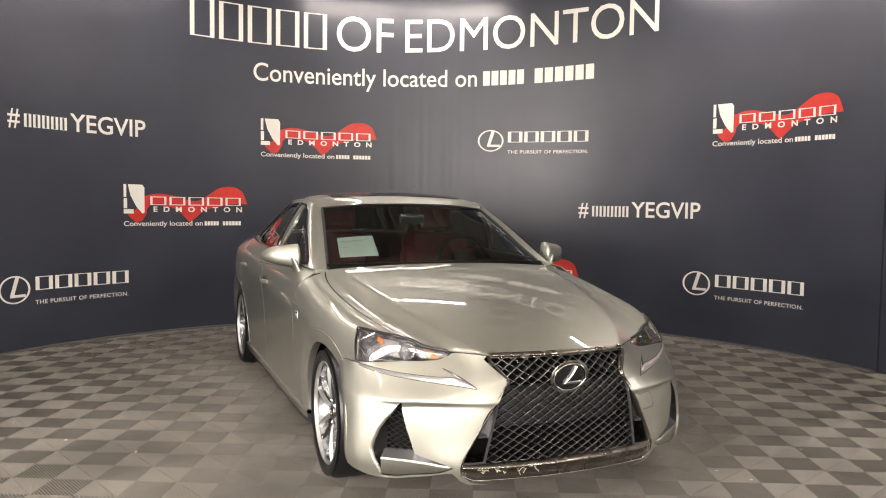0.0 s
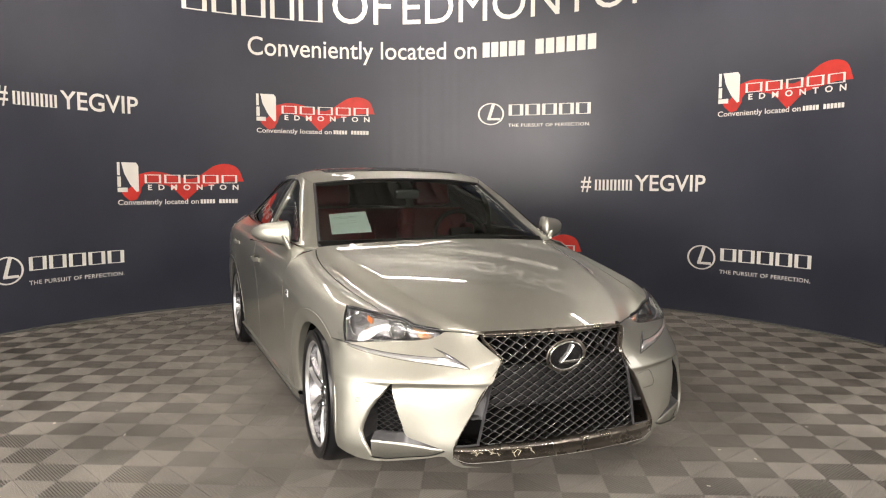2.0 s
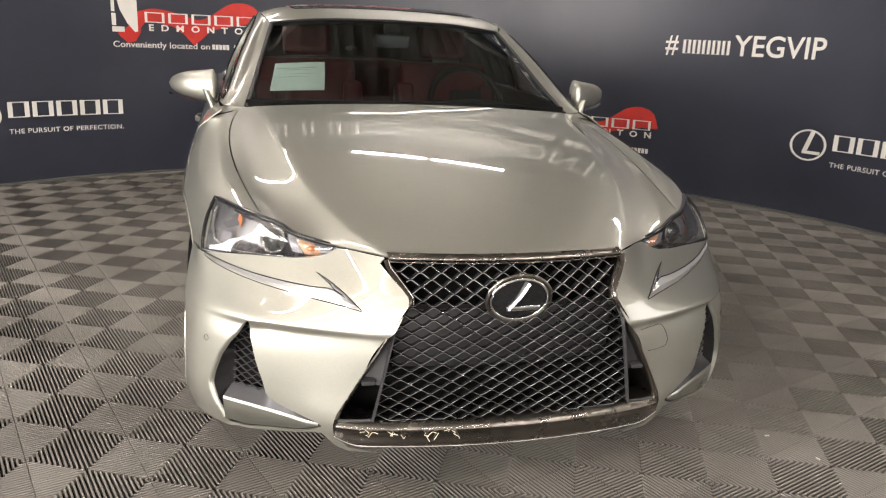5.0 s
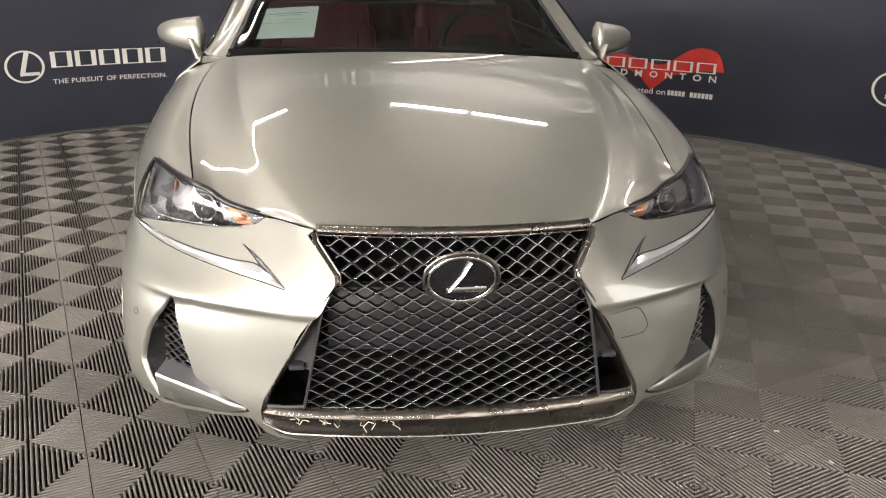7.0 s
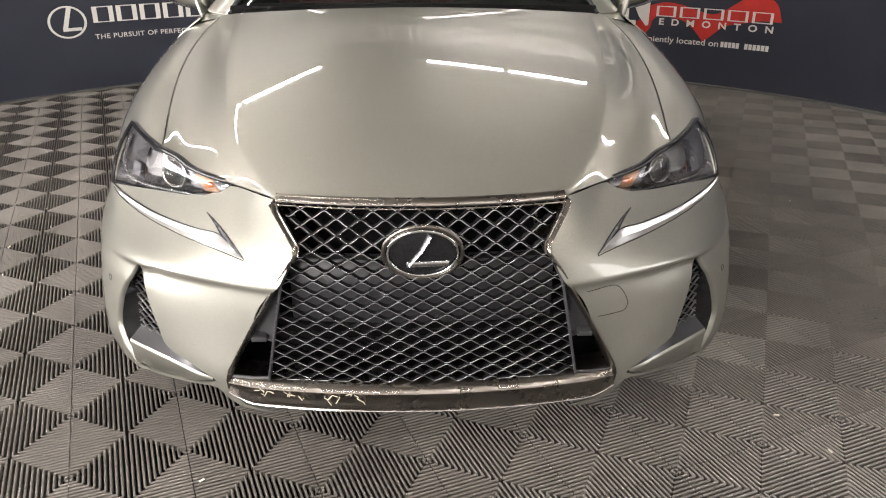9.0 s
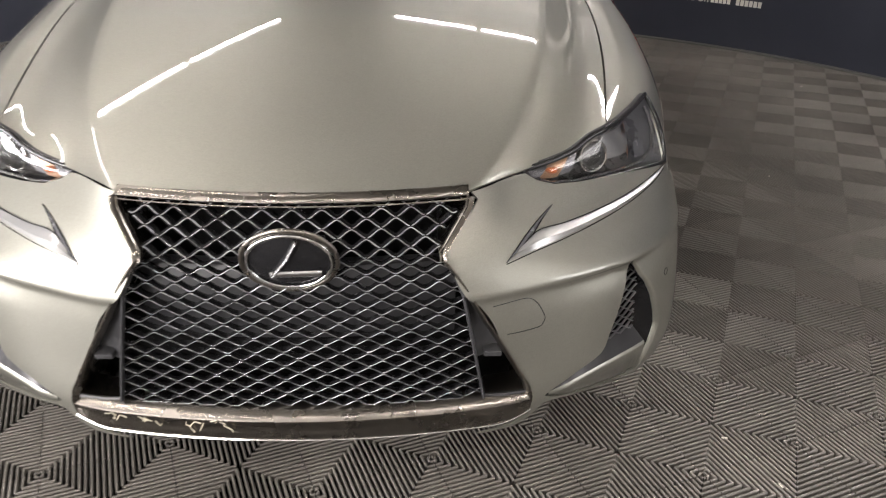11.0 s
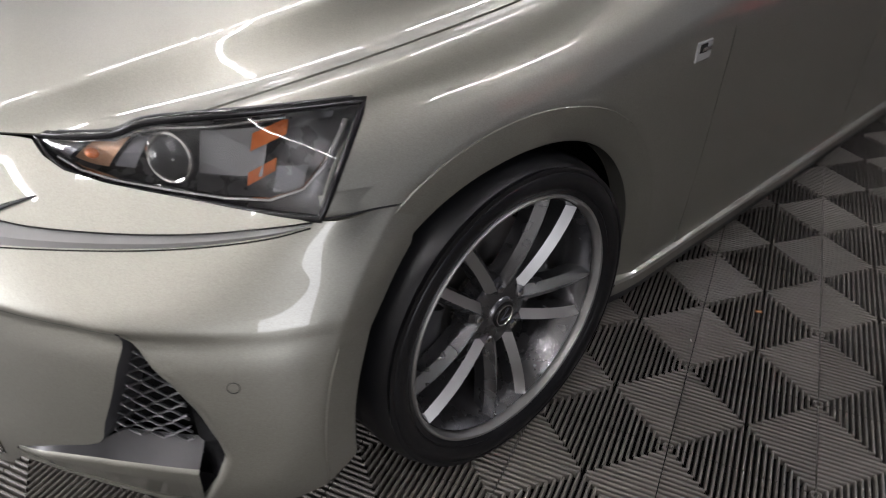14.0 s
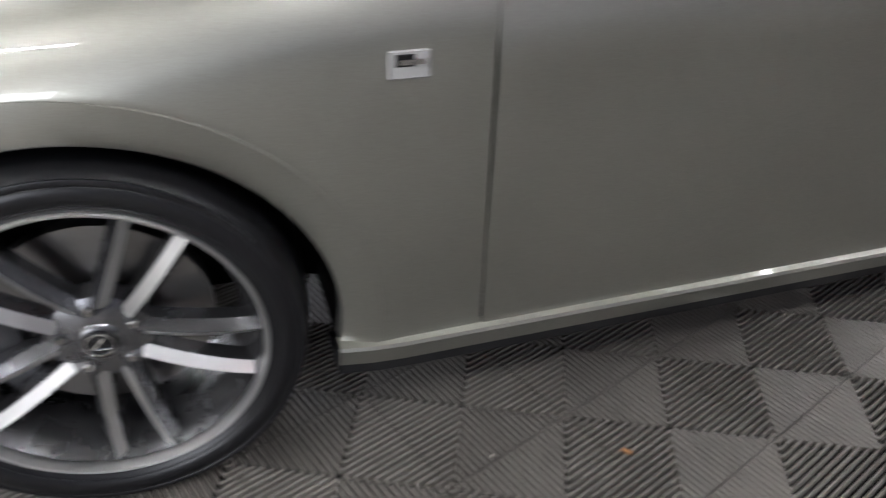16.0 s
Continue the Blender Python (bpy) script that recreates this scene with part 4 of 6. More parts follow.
DOOR1 = [(0.9, 0.583, 0.93), (0.9, 0.578, 0.75), (0.9, 0.590, 0.40), (0.9, 0.600, 0.230), (0.9, 1.00, 0.230), (0.9, 1.60, 0.232), (0.9, 1.612, 0.60), (0.9, 1.618, 0.966)] + [(0.9, y, 0.933 + 0.031 * (y - 0.58)) for y in (1.3, 1.0, 0.8)]
doors = side_panel("door", DOOR1)
DOOR2 = [(0.9, 1.624, 0.966), (0.9, 1.618, 0.60), (0.9, 1.606, 0.232), (0.9, 2.30, 0.24)] + [(0.9, 2.80 + (AR + 0.012) * math.sin(radians(a)), AZ + (AR + 0.012) * math.cos(radians(a))) for a in (-85, -70, -55, -42)] + [(0.9, 2.56, 0.75), (0.9, 2.60, 1.004), (0.9, 2.30, 0.990), (0.9, 1.95, 0.976)]
side_panel("rear_door", DOOR2)
QUARTER = [(0.9, 2.606, 1.004), (0.9, 2.566, 0.75), (0.9, 2.56, 0.60)] + [(0.9, 2.80 + AR * math.sin(radians(a)), AZ + AR * math.cos(radians(a))) for a in range(-38, 100, 6)] + [(0.9, 3.62, 0.25), (0.9, 3.66, 0.45), (0.9, 3.66, 0.65), (0.9, 3.62, 0.78), (0.9, 3.56, 0.95), (0.9, 3.52, 1.005), (0.9, 2.95, 1.02)]
side_panel("rear_quarter", QUARTER)

# painted corners between hood, fender and pillar
bm = bmesh.new()
rows = [[bm.verts.new((x, y, z)) for x, y, z in r] for r in (
    [(0.690, 0.600, 0.926), (0.735, 0.600, 0.924), (0.785, 0.600, 0.914)],
    [(0.690, 0.650, 0.931), (0.735, 0.650, 0.930), (0.785, 0.650, 0.922)],
    [(0.690, 0.720, 0.932), (0.735, 0.720, 0.933), (0.792, 0.720, 0.930)])]
for p, q in zip(rows, rows[1:]):
    for j in range(2):
        bm.faces.new((p[j], p[j + 1], q[j + 1], q[j]))
for b in (bm.copy(), mirrored(bm)):
    part("cowl_corner", b, PAINT, car)

# roof, cabin sides, glass
bm = sheet(roof_surf, [(0, 0), (1, 0), (1, 1), (0, 1)], [], 0.03, (1.35, 0.62), True)
roof = thicken(part("roof", outward(bm), PAINT, car), 0.006)
W1 = [(0, 0.765, 0.956), (0, 1.60, 0.980), (0, 1.55, 1.300), (0, 1.47, 1.292), (0, 1.355, 1.252), (0, 1.22, 1.187), (0, 1.06, 1.105)]
W2 = [(0, 1.66, 0.982), (0, 2.35, 1.005), (0, 2.62, 1.04), (0, 2.55, 1.12), (0, 2.35, 1.215), (0, 2.05, 1.288), (0, 1.62, 1.304)]
w1, w2 = ([cabin.find(p, (1, 2)) for p in W] for W in (W1, W2))
bm = outward(sheet(cabin, [(0, 0), (1, 0), (1, 1), (0, 1)], [w1, w2], 0.025, (2.4, 0.42)))
twin = mirrored(bm)
for b in (bm, twin):
    thicken(part("pillar_frame", b, PAINT, car), 0.012)
for w, mat in ((w1, GLASS), (w2, GLASS_DARK)):
    bm = outward(sheet(cabin, w, [], 0.05, (2.4, 0.42)))
    for v in bm.verts:
        v.co.x -= 0.012
    twin = mirrored(bm)
    for b in (bm, twin):
        thicken(part("side_window", b, mat, car, "dark tinted side glass"), 0.004)
bm = outward(sheet(screen_surf, [(0, 0), (1, 0), (1, 1), (0, 1)], [], 0.035, (0.7, 0.68), True))
windscreen = thicken(part("windscreen", bm, GLASS, car, "clear windscreen glass with slight green tint"), 0.004)

# black printed border inside the windscreen
def border(s0, s1, t0, t1, n, k):
    """A strip of the windscreen between two parameters, set just behind the glass."""
    b = bmesh.new()
    rows = []
    for i in range(n + 1):
        row = []
        for j in range(k + 1):
            p = screen_surf(s0 + (s1 - s0) * i / n, t0 + (t1 - t0) * j / k)[0]
            row.append(b.verts.new((p[0], p[1] + 0.004, p[2] - 0.006)))
        rows.append(row)
    for a_, b_ in zip(rows, rows[1:]):
        for j in range(k):
            b.faces.new((a_[j], a_[j + 1], b_[j + 1], b_[j]))
    return b


for b in (border(0.0, 1.0, 0.955, 0.998, 24, 2), border(0.0, 0.05, 0.0, 0.955, 2, 16), border(0.965, 0.998, 0.0, 0.955, 2, 16)):
    twin = mirrored(b)
    part("glass_border", b, BLACK_MATT, car)
    part("glass_border", twin, BLACK_MATT, car)

# tail: deck, rear screen, rear face
deck = Surface([
    [(0, 3.08, 1.075), (0, 3.35, 1.070), (0, 3.62, 1.050), (0, 3.70, 0.98), (0, 3.74, 0.80), (0, 3.80, 0.62), (0, 3.80, 0.42), (0, 3.74, 0.25)],
    [(0.35, 3.08, 1.070), (0.36, 3.35, 1.064), (0.38, 3.60, 1.043), (0.40, 3.68, 0.97), (0.42, 3.72, 0.80), (0.44, 3.79, 0.62), (0.44, 3.79, 0.42), (0.44, 3.73, 0.25)],
    [(0.56, 3.04, 1.05), (0.57, 3.30, 1.045), (0.60, 3.55, 1.025), (0.64, 3.64, 0.95), (0.67, 3.68, 0.80), (0.70, 3.74, 0.62), (0.70, 3.74, 0.42), (0.68, 3.69, 0.25)],
    [(0.68, 2.98, 1.022), (0.67, 3.26, 1.022), (0.645, 3.53, 1.008), (0.735, 3.58, 0.94), (0.790, 3.62, 0.80), (0.826, 3.67, 0.62), (0.826, 3.67, 0.42), (0.79, 3.65, 0.25)],
])
part("tail", outward(sheet(deck, [(0, 0), (1, 0), (1, 1), (0, 1)], [], 0.04, (1.6, 0.85), True)), PAINT, car)
back = Surface([
    [(0, 2.48, 1.312), (0, 2.80, 1.205), (0, 3.09, 1.075)],
    [(0.30, 2.48, 1.302), (0.34, 2.79, 1.195), (0.36, 3.09, 1.070)],
    [(0.545, 2.47, 1.245), (0.575, 2.75, 1.165), (0.62, 3.05, 1.05)],
])
part("rear_screen", outward(sheet(back, [(0, 0), (1, 0), (1, 1), (0, 1)], [], 0.05, (0.7, 0.6), True)), GLASS_DARK, car)


# ---- wheels ----
def build_wheel():
    """Tyre, rim with five twin spokes, hub, disc and caliper; outer face towards +x, centred on the hub face."""
    R, rr = 0.309, 0.240
    meshes = []
    prof = [(rr - 0.004, 0.0), (rr + 0.006, 0.012), (rr + 0.014, 0.016), (rr + 0.016, 0.0145), (rr + 0.019, 0.0175), (rr + 0.03, 0.020), (rr + 0.044, 0.0195), (rr + 0.046, 0.0175), (rr + 0.048, 0.0190), (rr + 0.055, 0.017), (R - 0.018, 0.006), (R - 0.004, -0.010), (R, -0.035),
            (R, -0.085), (R - 0.003, -0.087), (R - 0.003, -0.093), (R, -0.095), (R, -0.130), (R - 0.003, -0.132), (R - 0.003, -0.138), (R, -0.140), (R, -0.175),
            (R - 0.006, -0.200), (R - 0.03, -0.215), (rr + 0.02, -0.212), (rr - 0.004, -0.200)]
    meshes.append(("tyre", lathe(prof, 96), RUBBER, "", 60))
    rim = [(rr + 0.004, 0.002), (rr + 0.005, 0.010), (rr + 0.002, 0.0135), (rr - 0.002, 0.0125), (rr - 0.004, 0.004), (rr - 0.006, -0.006), (rr - 0.002, -0.02)]
    meshes.append(("rim", lathe(rim, 96), RIM_CUT, "", 50))
    barrel = [(rr - 0.008, -0.004), (rr - 0.012, -0.012), (rr - 0.026, -0.05), (rr - 0.032, -0.12), (rr - 0.014, -0.198), (rr - 0.018, -0.2), (rr - 0.036, -0.12), (rr - 0.030, -0.05)]
    meshes.append(("barrel", lathe(barrel, 72), RIM_DARK, "", 50))
    # spokes: V pairs
    for k in range(5):
        for sgn in (-1, 1):
            bm = bmesh.new()
            a = radians(72 * k + 30)
            er, et = Vector((0, math.sin(a), math.cos(a))), Vector((0, math.cos(a), -math.sin(a)))
            rows = []
            for i in range(9):
                f = i / 8
                r = 0.040 + (rr - 0.012 - 0.040) * f
                w = 0.0155 - 0.0015 * f
                gap = 0.020 + 0.024 * f
                dep = -0.002 - 0.030 * (1 - f) ** 2 - 0.006 * f**3
                c = er * r + et * gap * sgn
                ridge = sgn * w * 0.15
                hl, hr = (-0.014, -0.009) if sgn < 0 else (-0.009, -0.014)
                prof2 = [(-w, -0.040), (-w * 0.95, hl), (ridge, 0.005), (w * 0.95, hr), (w, -0.040)]
                rows.append([bm.verts.new(c + et * o + Vector((dep + h, 0, 0))) for o, h in prof2])
            for a_, b_ in zip(rows, rows[1:]):
                for j in range(4):
                    bm.faces.new((a_[j], a_[j + 1], b_[j + 1], b_[j]))
            bmesh.ops.recalc_face_normals(bm, faces=bm.faces)
            if sum(f.normal.x for f in bm.faces) < 0:
                bmesh.ops.reverse_faces(bm, faces=bm.faces)
            meshes.append(("spoke", bm, RIM_DARK, "", 25))
            # machined edge along one flank
            cut = bmesh.new()
            rr_rows = []
            for i in range(9):
                f = 0.10 + 0.90 * i / 8
                r = 0.040 + (rr - 0.012 - 0.040) * f
                w = 0.0155 - 0.0015 * f
                gap = 0.020 + 0.024 * f
                dep = -0.002 - 0.030 * (1 - f) ** 2 - 0.006 * f**3
                c = er * r + et * gap * sgn
                o0, o1 = sgn * w * 0.15, -sgn * w * 0.95
                rr_rows.append((cut.verts.new(c + et * o0 + Vector((dep + 0.0056, 0, 0))), cut.verts.new(c + et * o1 + Vector((dep - 0.0082, 0, 0)))))
            for (a_, b_), (c_, d_) in zip(rr_rows, rr_rows[1:]):
                cut.faces.new((a_, b_, d_, c_) if sgn < 0 else (a_, c_, d_, b_))
            bmesh.ops.recalc_face_normals(cut, faces=cut.faces)
            if sum(f.normal.x for f in cut.faces) < 0:
                bmesh.ops.reverse_faces(cut, faces=cut.faces)
            meshes.append(("spoke_edge", cut, RIM_CUT, "", 25))
    hub = [(0.001, -0.020), (0.028, -0.020), (0.031, -0.022), (0.034, -0.026), (0.062, -0.030), (0.075, -0.036), (0.078, -0.07), (0.001, -0.07)]
    meshes.append(("hub", lathe(hub, 40), RIM_DARK, "", 40))
    cap = [(0.001, 0.0035), (0.022, 0.003), (0.026, 0.0015), (0.026, -0.002), (0.001, -0.002)]
    meshes.append(("hub_cap", lathe(cap, 32), BLACK_GLOSS, "gloss black hub cap", 40))
    ring = [(0.0185, 0.0035), (0.0195, 0.0048), (0.0215, 0.0045), (0.0215, 0.003), (0.0185, 0.003)]
    r = lathe(ring, 32)
    tube(r, [(0.004, -0.010, -0.006), (0.004, 0.008, 0.013)], 0.002, 6)
    tube(r, [(0.004, -0.010, -0.006), (0.004, 0.013, -0.007)], 0.002, 6)
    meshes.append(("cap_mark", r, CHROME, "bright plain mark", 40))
    for k in range(5):
        a = radians(72 * k + 66)
        nut = lathe([(0.001, -0.003), (0.006, -0.003), (0.0085, -0.006), (0.0095, -0.03), (0.001, -0.03)], 6)
        bmesh.ops.translate(nut, vec=(0, 0.055 * math.sin(a), 0.055 * math.cos(a)), verts=nut.verts)
        meshes.append(("lug_nut", nut, CHROME, "", 30))
    disc = [(0.07, -0.085), (0.165, -0.085), (0.165, -0.110), (0.07, -0.110)]
    meshes.append(("brake_disc", lathe(disc, 56), DISC, "brushed steel brake disc", 40))
    cal2 = bmesh.new()
    rows = []
    for i in range(13):
        a = radians(235 + 56 * i / 12)
        rows.append([cal2.verts.new((x, r * math.sin(a), r * math.cos(a))) for x, r in ((-0.062, 0.115), (-0.056, 0.13), (-0.058, 0.172), (-0.075, 0.185), (-0.125, 0.185), (-0.125, 0.115))])
    for a_, b_ in zip(rows, rows[1:]):
        for j in range(6):
            cal2.faces.new((a_[j], a_[(j + 1) % 6], b_[(j + 1) % 6], b_[j]))
    cal2.faces.new(rows[0])
    cal2.faces.new(rows[-1][::-1])
    bmesh.ops.recalc_face_normals(cal2, faces=cal2.faces)
    meshes.append(("caliper", cal2, GREY_PLASTIC, "dark brake caliper", 40))
    for n, b, *_ in meshes:
        if n in ("hub_cap", "cap_mark", "lug_nut"):
            bmesh.ops.translate(b, vec=(-0.020, 0, 0), verts=b.verts)
    return [(n, finish(mesh_of(b, n), m), l, s) for n, b, m, l, s in meshes]


wheel_parts = build_wheel()


def put_wheel(x, y, spin, steer=0.0):
    w = new("wheel", None)
    w.empty_display_size = 0.1
    w.parent = car
    tagged(w, "graphite and machined twin-spoke alloy wheel")
    w.matrix_local = pose(x, y, 0.307, 0, 0, (0 if x > 0 else 180) + steer) @ pose(0, 0, 0, spin)
    for n, me, l, s in wheel_parts:
        ob = new(n, me)
        ob.parent = w
        if l:
            tagged(ob, l)
        e = ob.modifiers.new("edges", "EDGE_SPLIT")
        e.split_angle = radians(s)


put_wheel(0.872, 0.0, 1, -3.0)
put_wheel(-0.850, 0.0, 20, -0.8)
put_wheel(0.868, 2.80, 10)
put_wheel(-0.868, 2.80, 40)

# wheel houses
for sx in (-1, 1):
    for y in (AX, 2.80):
        bm = bmesh.new()
        rows = []
        for k in range(25):
            a = radians(-105 + 210 * k / 24)
            rows.append([bm.verts.new((sx * x, y + (AR + g) * math.sin(a), AZ + (AR + g) * math.cos(a))) for x, g in ((0.842, 0.006), (0.838, 0.014), (0.60, 0.014), (0.585, -0.36))])
        for a_, b_ in zip(rows, rows[1:]):
            for j in range(3):
                bm.faces.new((a_[j], a_[j + 1], b_[j + 1], b_[j]))
        bmesh.ops.recalc_face_normals(bm, faces=bm.faces)
        thicken(part("wheel_liner", bm, BLACK_DEEP, car, "black wheel arch liner", split=0), 0.004)


# ---- grille ----
def gy(x, z, inset=0.0):
    """The grille face: y over (x, z), drawn in by inset."""
    y0 = np.interp(z, [0.15, 0.235, 0.33, 0.425, 0.51, 0.58, 0.68], [-0.778, -0.792, -0.797, -0.80, -0.80, -0.790, -0.722])
    return float(y0 + (0.26 + 0.12 * max(0, z - 0.58) / 0.1) * x * x + inset)


def spindle_x(z):
    """Half width of the opening at a height."""
    return float(np.interp(z, [0.166, 0.20, 0.225, 0.265, 0.38, 0.55, 0.575, 0.592, 0.660, 0.672], [0.44, 0.475, 0.482, 0.472, 0.410, 0.312, 0.292, 0.292, 0.345, 0.345]))


def mesh_x(z):
    """Half width of the mesh at a height."""
    return float(np.interp(z, [0.235, 0.52, 0.545, 0.580, 0.60, 0.67], [0.372, 0.316, 0.305, 0.268, 0.276, 0.325]))


grille = new("grille", None)
grille.parent = car
tagged(grille, "black mesh spindle grille in dark chrome frame")

HALF = 0.0275
levels = [0.244]
while levels[-1] < 0.664:
    levels.append(levels[-1] + (0.0168 if levels[-1] < 0.52 else 0.0158))
bm, rims = bmesh.new(), bmesh.new()
for k, zc in enumerate(levels):
    lim = mesh_x(zc) + 0.004
    rise = (levels[k + 1] if k + 1 < len(levels) else zc + 0.0158) - zc
    n = int(2 * lim / 0.0045)
    pts = []
    for i in range(n + 1):
        x = -lim + 2 * lim * i / n
        saw = abs((abs(x) / HALF + k) % 2 - 1)
        wave = saw + (saw * saw * (3 - 2 * saw) - saw) * (0.75 if zc > 0.50 else 0.45)
        sag = 0.022 * (abs(x) / 0.35) ** 1.3 * min(1, max(0, (0.56 - zc) / 0.20))
        z = zc + rise * wave - sag
        if z < 0.240 or z > 0.668:
            continue
        pts.append((x, gy(x, z, 0.028 - 0.005 * wave), z))
    if len(pts) > 3:
        tube(bm, pts, 0.003, 6, flat=(0.011, 0.0030 if zc > 0.50 else 0.0022))
        # thin pale strip on each bar, a highlight put in as colour
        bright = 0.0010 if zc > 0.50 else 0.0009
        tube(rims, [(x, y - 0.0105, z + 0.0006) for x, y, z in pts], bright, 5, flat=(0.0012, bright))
part("mesh", bm, MESH_BLACK, grille, "gloss black wavy mesh", split=50)
part("mesh_glint", rims, MESH_GLINT, grille, "pale highlight lines along the front edges of the mesh", split=50)

loop = [Vector((spindle_x(z), gy(spindle_x(z), z), z)) for z in (0.672, 0.655, 0.63, 0.605, 0.592, 0.583, 0.574, 0.56, 0.53, 0.49, 0.44, 0.38, 0.32, 0.265, 0.235, 0.21, 0.19)]
side_r = [Vector((-p.x, p.y, p.z)) for p in loop]
top_mid = [Vector((x, gy(x, 0.676) - 0.002, 0.676)) for x in np.linspace(0.33, -0.33, 25)]


def band(paths):
    """Lofts a strip through parallel paths."""
    b = bmesh.new()
    rows = [[b.verts.new(p) for p in path] for path in paths]
    for a_, b_ in zip(rows, rows[1:]):
        for j in range(len(a_) - 1):
            b.faces.new((a_[j], a_[j + 1], b_[j + 1], b_[j]))
    bmesh.ops.recalc_face_normals(b, faces=b.faces)
    return b


def push(path, inward, out):
    """Moves a side path towards the middle and along y."""
    return [Vector((p.x - math.copysign(inward, p.x), p.y + out, p.z)) for p in path]


for path in (loop, side_r):
    b = band([push(path, -0.006, -0.004), push(path, -0.003, -0.011), push(path, 0.006, -0.012), push(path, 0.016, -0.004), push(path, 0.019, 0.010), push(path, 0.020, 0.050), push(path, 0.018, 0.16)])
    part("side_frame", b, DARK_CHROME, grille, "dark smoked chrome side frame", split=60)
b = band([[p + Vector((0, 0.012, 0.012)) for p in top_mid], [p + Vector((0, -0.004, 0.008)) for p in top_mid], [p + Vector((0, -0.008, -0.001)) for p in top_mid], [p + Vector((0, -0.002, -0.006)) for p in top_mid], [p + Vector((0, 0.008, -0.009)) for p in top_mid], [p + Vector((0, 0.14, -0.011)) for p in top_mid]])
part("top_frame", b, DARK_CHROME, grille, "dark smoked chrome top frame", split=60)
b = bmesh.new()
tube(b, [(p.x, p.y - 0.008, p.z - 0.009) for p in top_mid], 0.0018, 6)
for path in (loop, side_r):
    tube(b, [p + Vector((-math.copysign(0.0165, p.x), -0.007, 0)) for p in path[:7]], 0.0022, 6)
part("inner_trim", b, DARK_CHROME, grille, "thin dark chrome inner trim")

# back of the opening
b = bmesh.new()
rows = [[b.verts.new((x * (spindle_x(z) + 0.03), gy(x * spindle_x(z), z, 0.17), z)) for x in np.linspace(-1, 1, 15)] for z in np.linspace(0.16, 0.70, 12)]
for a_, b_ in zip(rows, rows[1:]):
    for j in range(14):
        b.faces.new((a_[j], a_[j + 1], b_[j + 1], b_[j]))
part("backing", b, BLACK_DEEP, grille)
b = bmesh.new()
rows = [[b.verts.new((x * 0.31, gy(x * 0.31, z, 0.075 + d), z)) for x in np.linspace(-1, 1, 15)] for z, d in ((0.365, 0.03), (0.372, 0.004), (0.39, 0.0), (0.45, 0.0), (0.52, 0.0), (0.535, 0.006), (0.54, 0.03))]
for a_, b_ in zip(rows, rows[1:]):
    for j in range(14):
        b.faces.new((a_[j], a_[j + 1], b_[j + 1], b_[j]))
part("crossbeam", b, GREY_PLASTIC, grille, "dark beam cover behind the mesh")

# side ducts beside the lower mesh
for sx in (-1, 1):
    zs = np.linspace(0.535, 0.345, 10)
    inner = [Vector((sx * (mesh_x(z) + 0.004), gy(mesh_x(z), z, 0.014), z)) for z in zs]
    outer = [Vector((sx * (spindle_x(z) - 0.016), gy(spindle_x(z), z, 0.022), z)) for z in zs]
    mid = [(a + c) / 2 + Vector((0, 0.006, 0)) for a, c in zip(inner, outer)]
    shelf_i, shelf_o = inner[-1] + Vector((0, 0.06, -0.004)), outer[-1] + Vector((0, 0.06, -0.004))
    b = band([inner + [shelf_i], mid + [(shelf_i + shelf_o) / 2], outer + [shelf_o]])
    part("duct_panel", b, GREY_PLASTIC, grille, "dark satin duct panel")
    b = bmesh.new()
    zs = np.linspace(0.548, 0.243, 12)
    tube(b, [(sx * (mesh_x(z) + 0.001), gy(mesh_x(z), z, 0.008), z) for z in zs], 0.004, 6, flat=(0.0035, 0.010))
    part("duct_edge", b, GREY_PLASTIC, grille)
    b = bmesh.new()
    tube(b, [(sx * (mesh_x(0.243) + 0.0), gy(0.37, 0.243, 0.012), 0.243), (sx * 0.41, gy(0.41, 0.242, 0.006), 0.242), (sx * 0.462, gy(0.462, 0.243, 0.004), 0.243)], 0.004, 6)
    part("duct_sill", b, GREY_PLASTIC, grille)
    b = soft_box(-0.018, 0.018, -0.02, 0.02, -0.006, 0.006, 0.003, 2, pose(sx * 0.385, gy(0.385, 0.37, 0.02), 0.358, 8, 0, 0))
    part("duct_tab", b, GREY_PLASTIC, grille)

# lower lip of the grille
xs = np.linspace(-0.474, 0.474, 49)


def lip_row(inset, z, lift=0.0):
    out = []
    for x in xs:
        e = max(0, (abs(x) - 0.405) / 0.07)
        zz = z + (0.028 * e**1.6 if z < 0.2 else 0.004 * e)
        out.append(Vector((x, gy(x, zz, inset + 0.004 * e), zz)))
    return out


b = band([lip_row(0.075, 0.246), lip_row(0.020, 0.243), lip_row(-0.004, 0.235), lip_row(-0.013, 0.224), lip_row(-0.009, 0.214), lip_row(-0.011, 0.190), lip_row(-0.016, 0.176), lip_row(-0.013, 0.168), lip_row(0.012, 0.160)])
part("lower_lip", b, DARK_CHROME, grille, "dark chrome lower lip with scuff marks", split=40)
b = bmesh.new()
tube(b, [p + Vector((0, -0.017, 0.001)) for p in lip_row(0.0, 0.172)], 0.0019, 6)
part("lip_trim", b, CHROME, grille, "bright lip edge")
SCUFF = simple("yellowed scuff and tape residue", (0.66, 0.60, 0.46), 0.6, vary=0.35, scale=90)
rnd = random.Random(5)
b = bmesh.new()
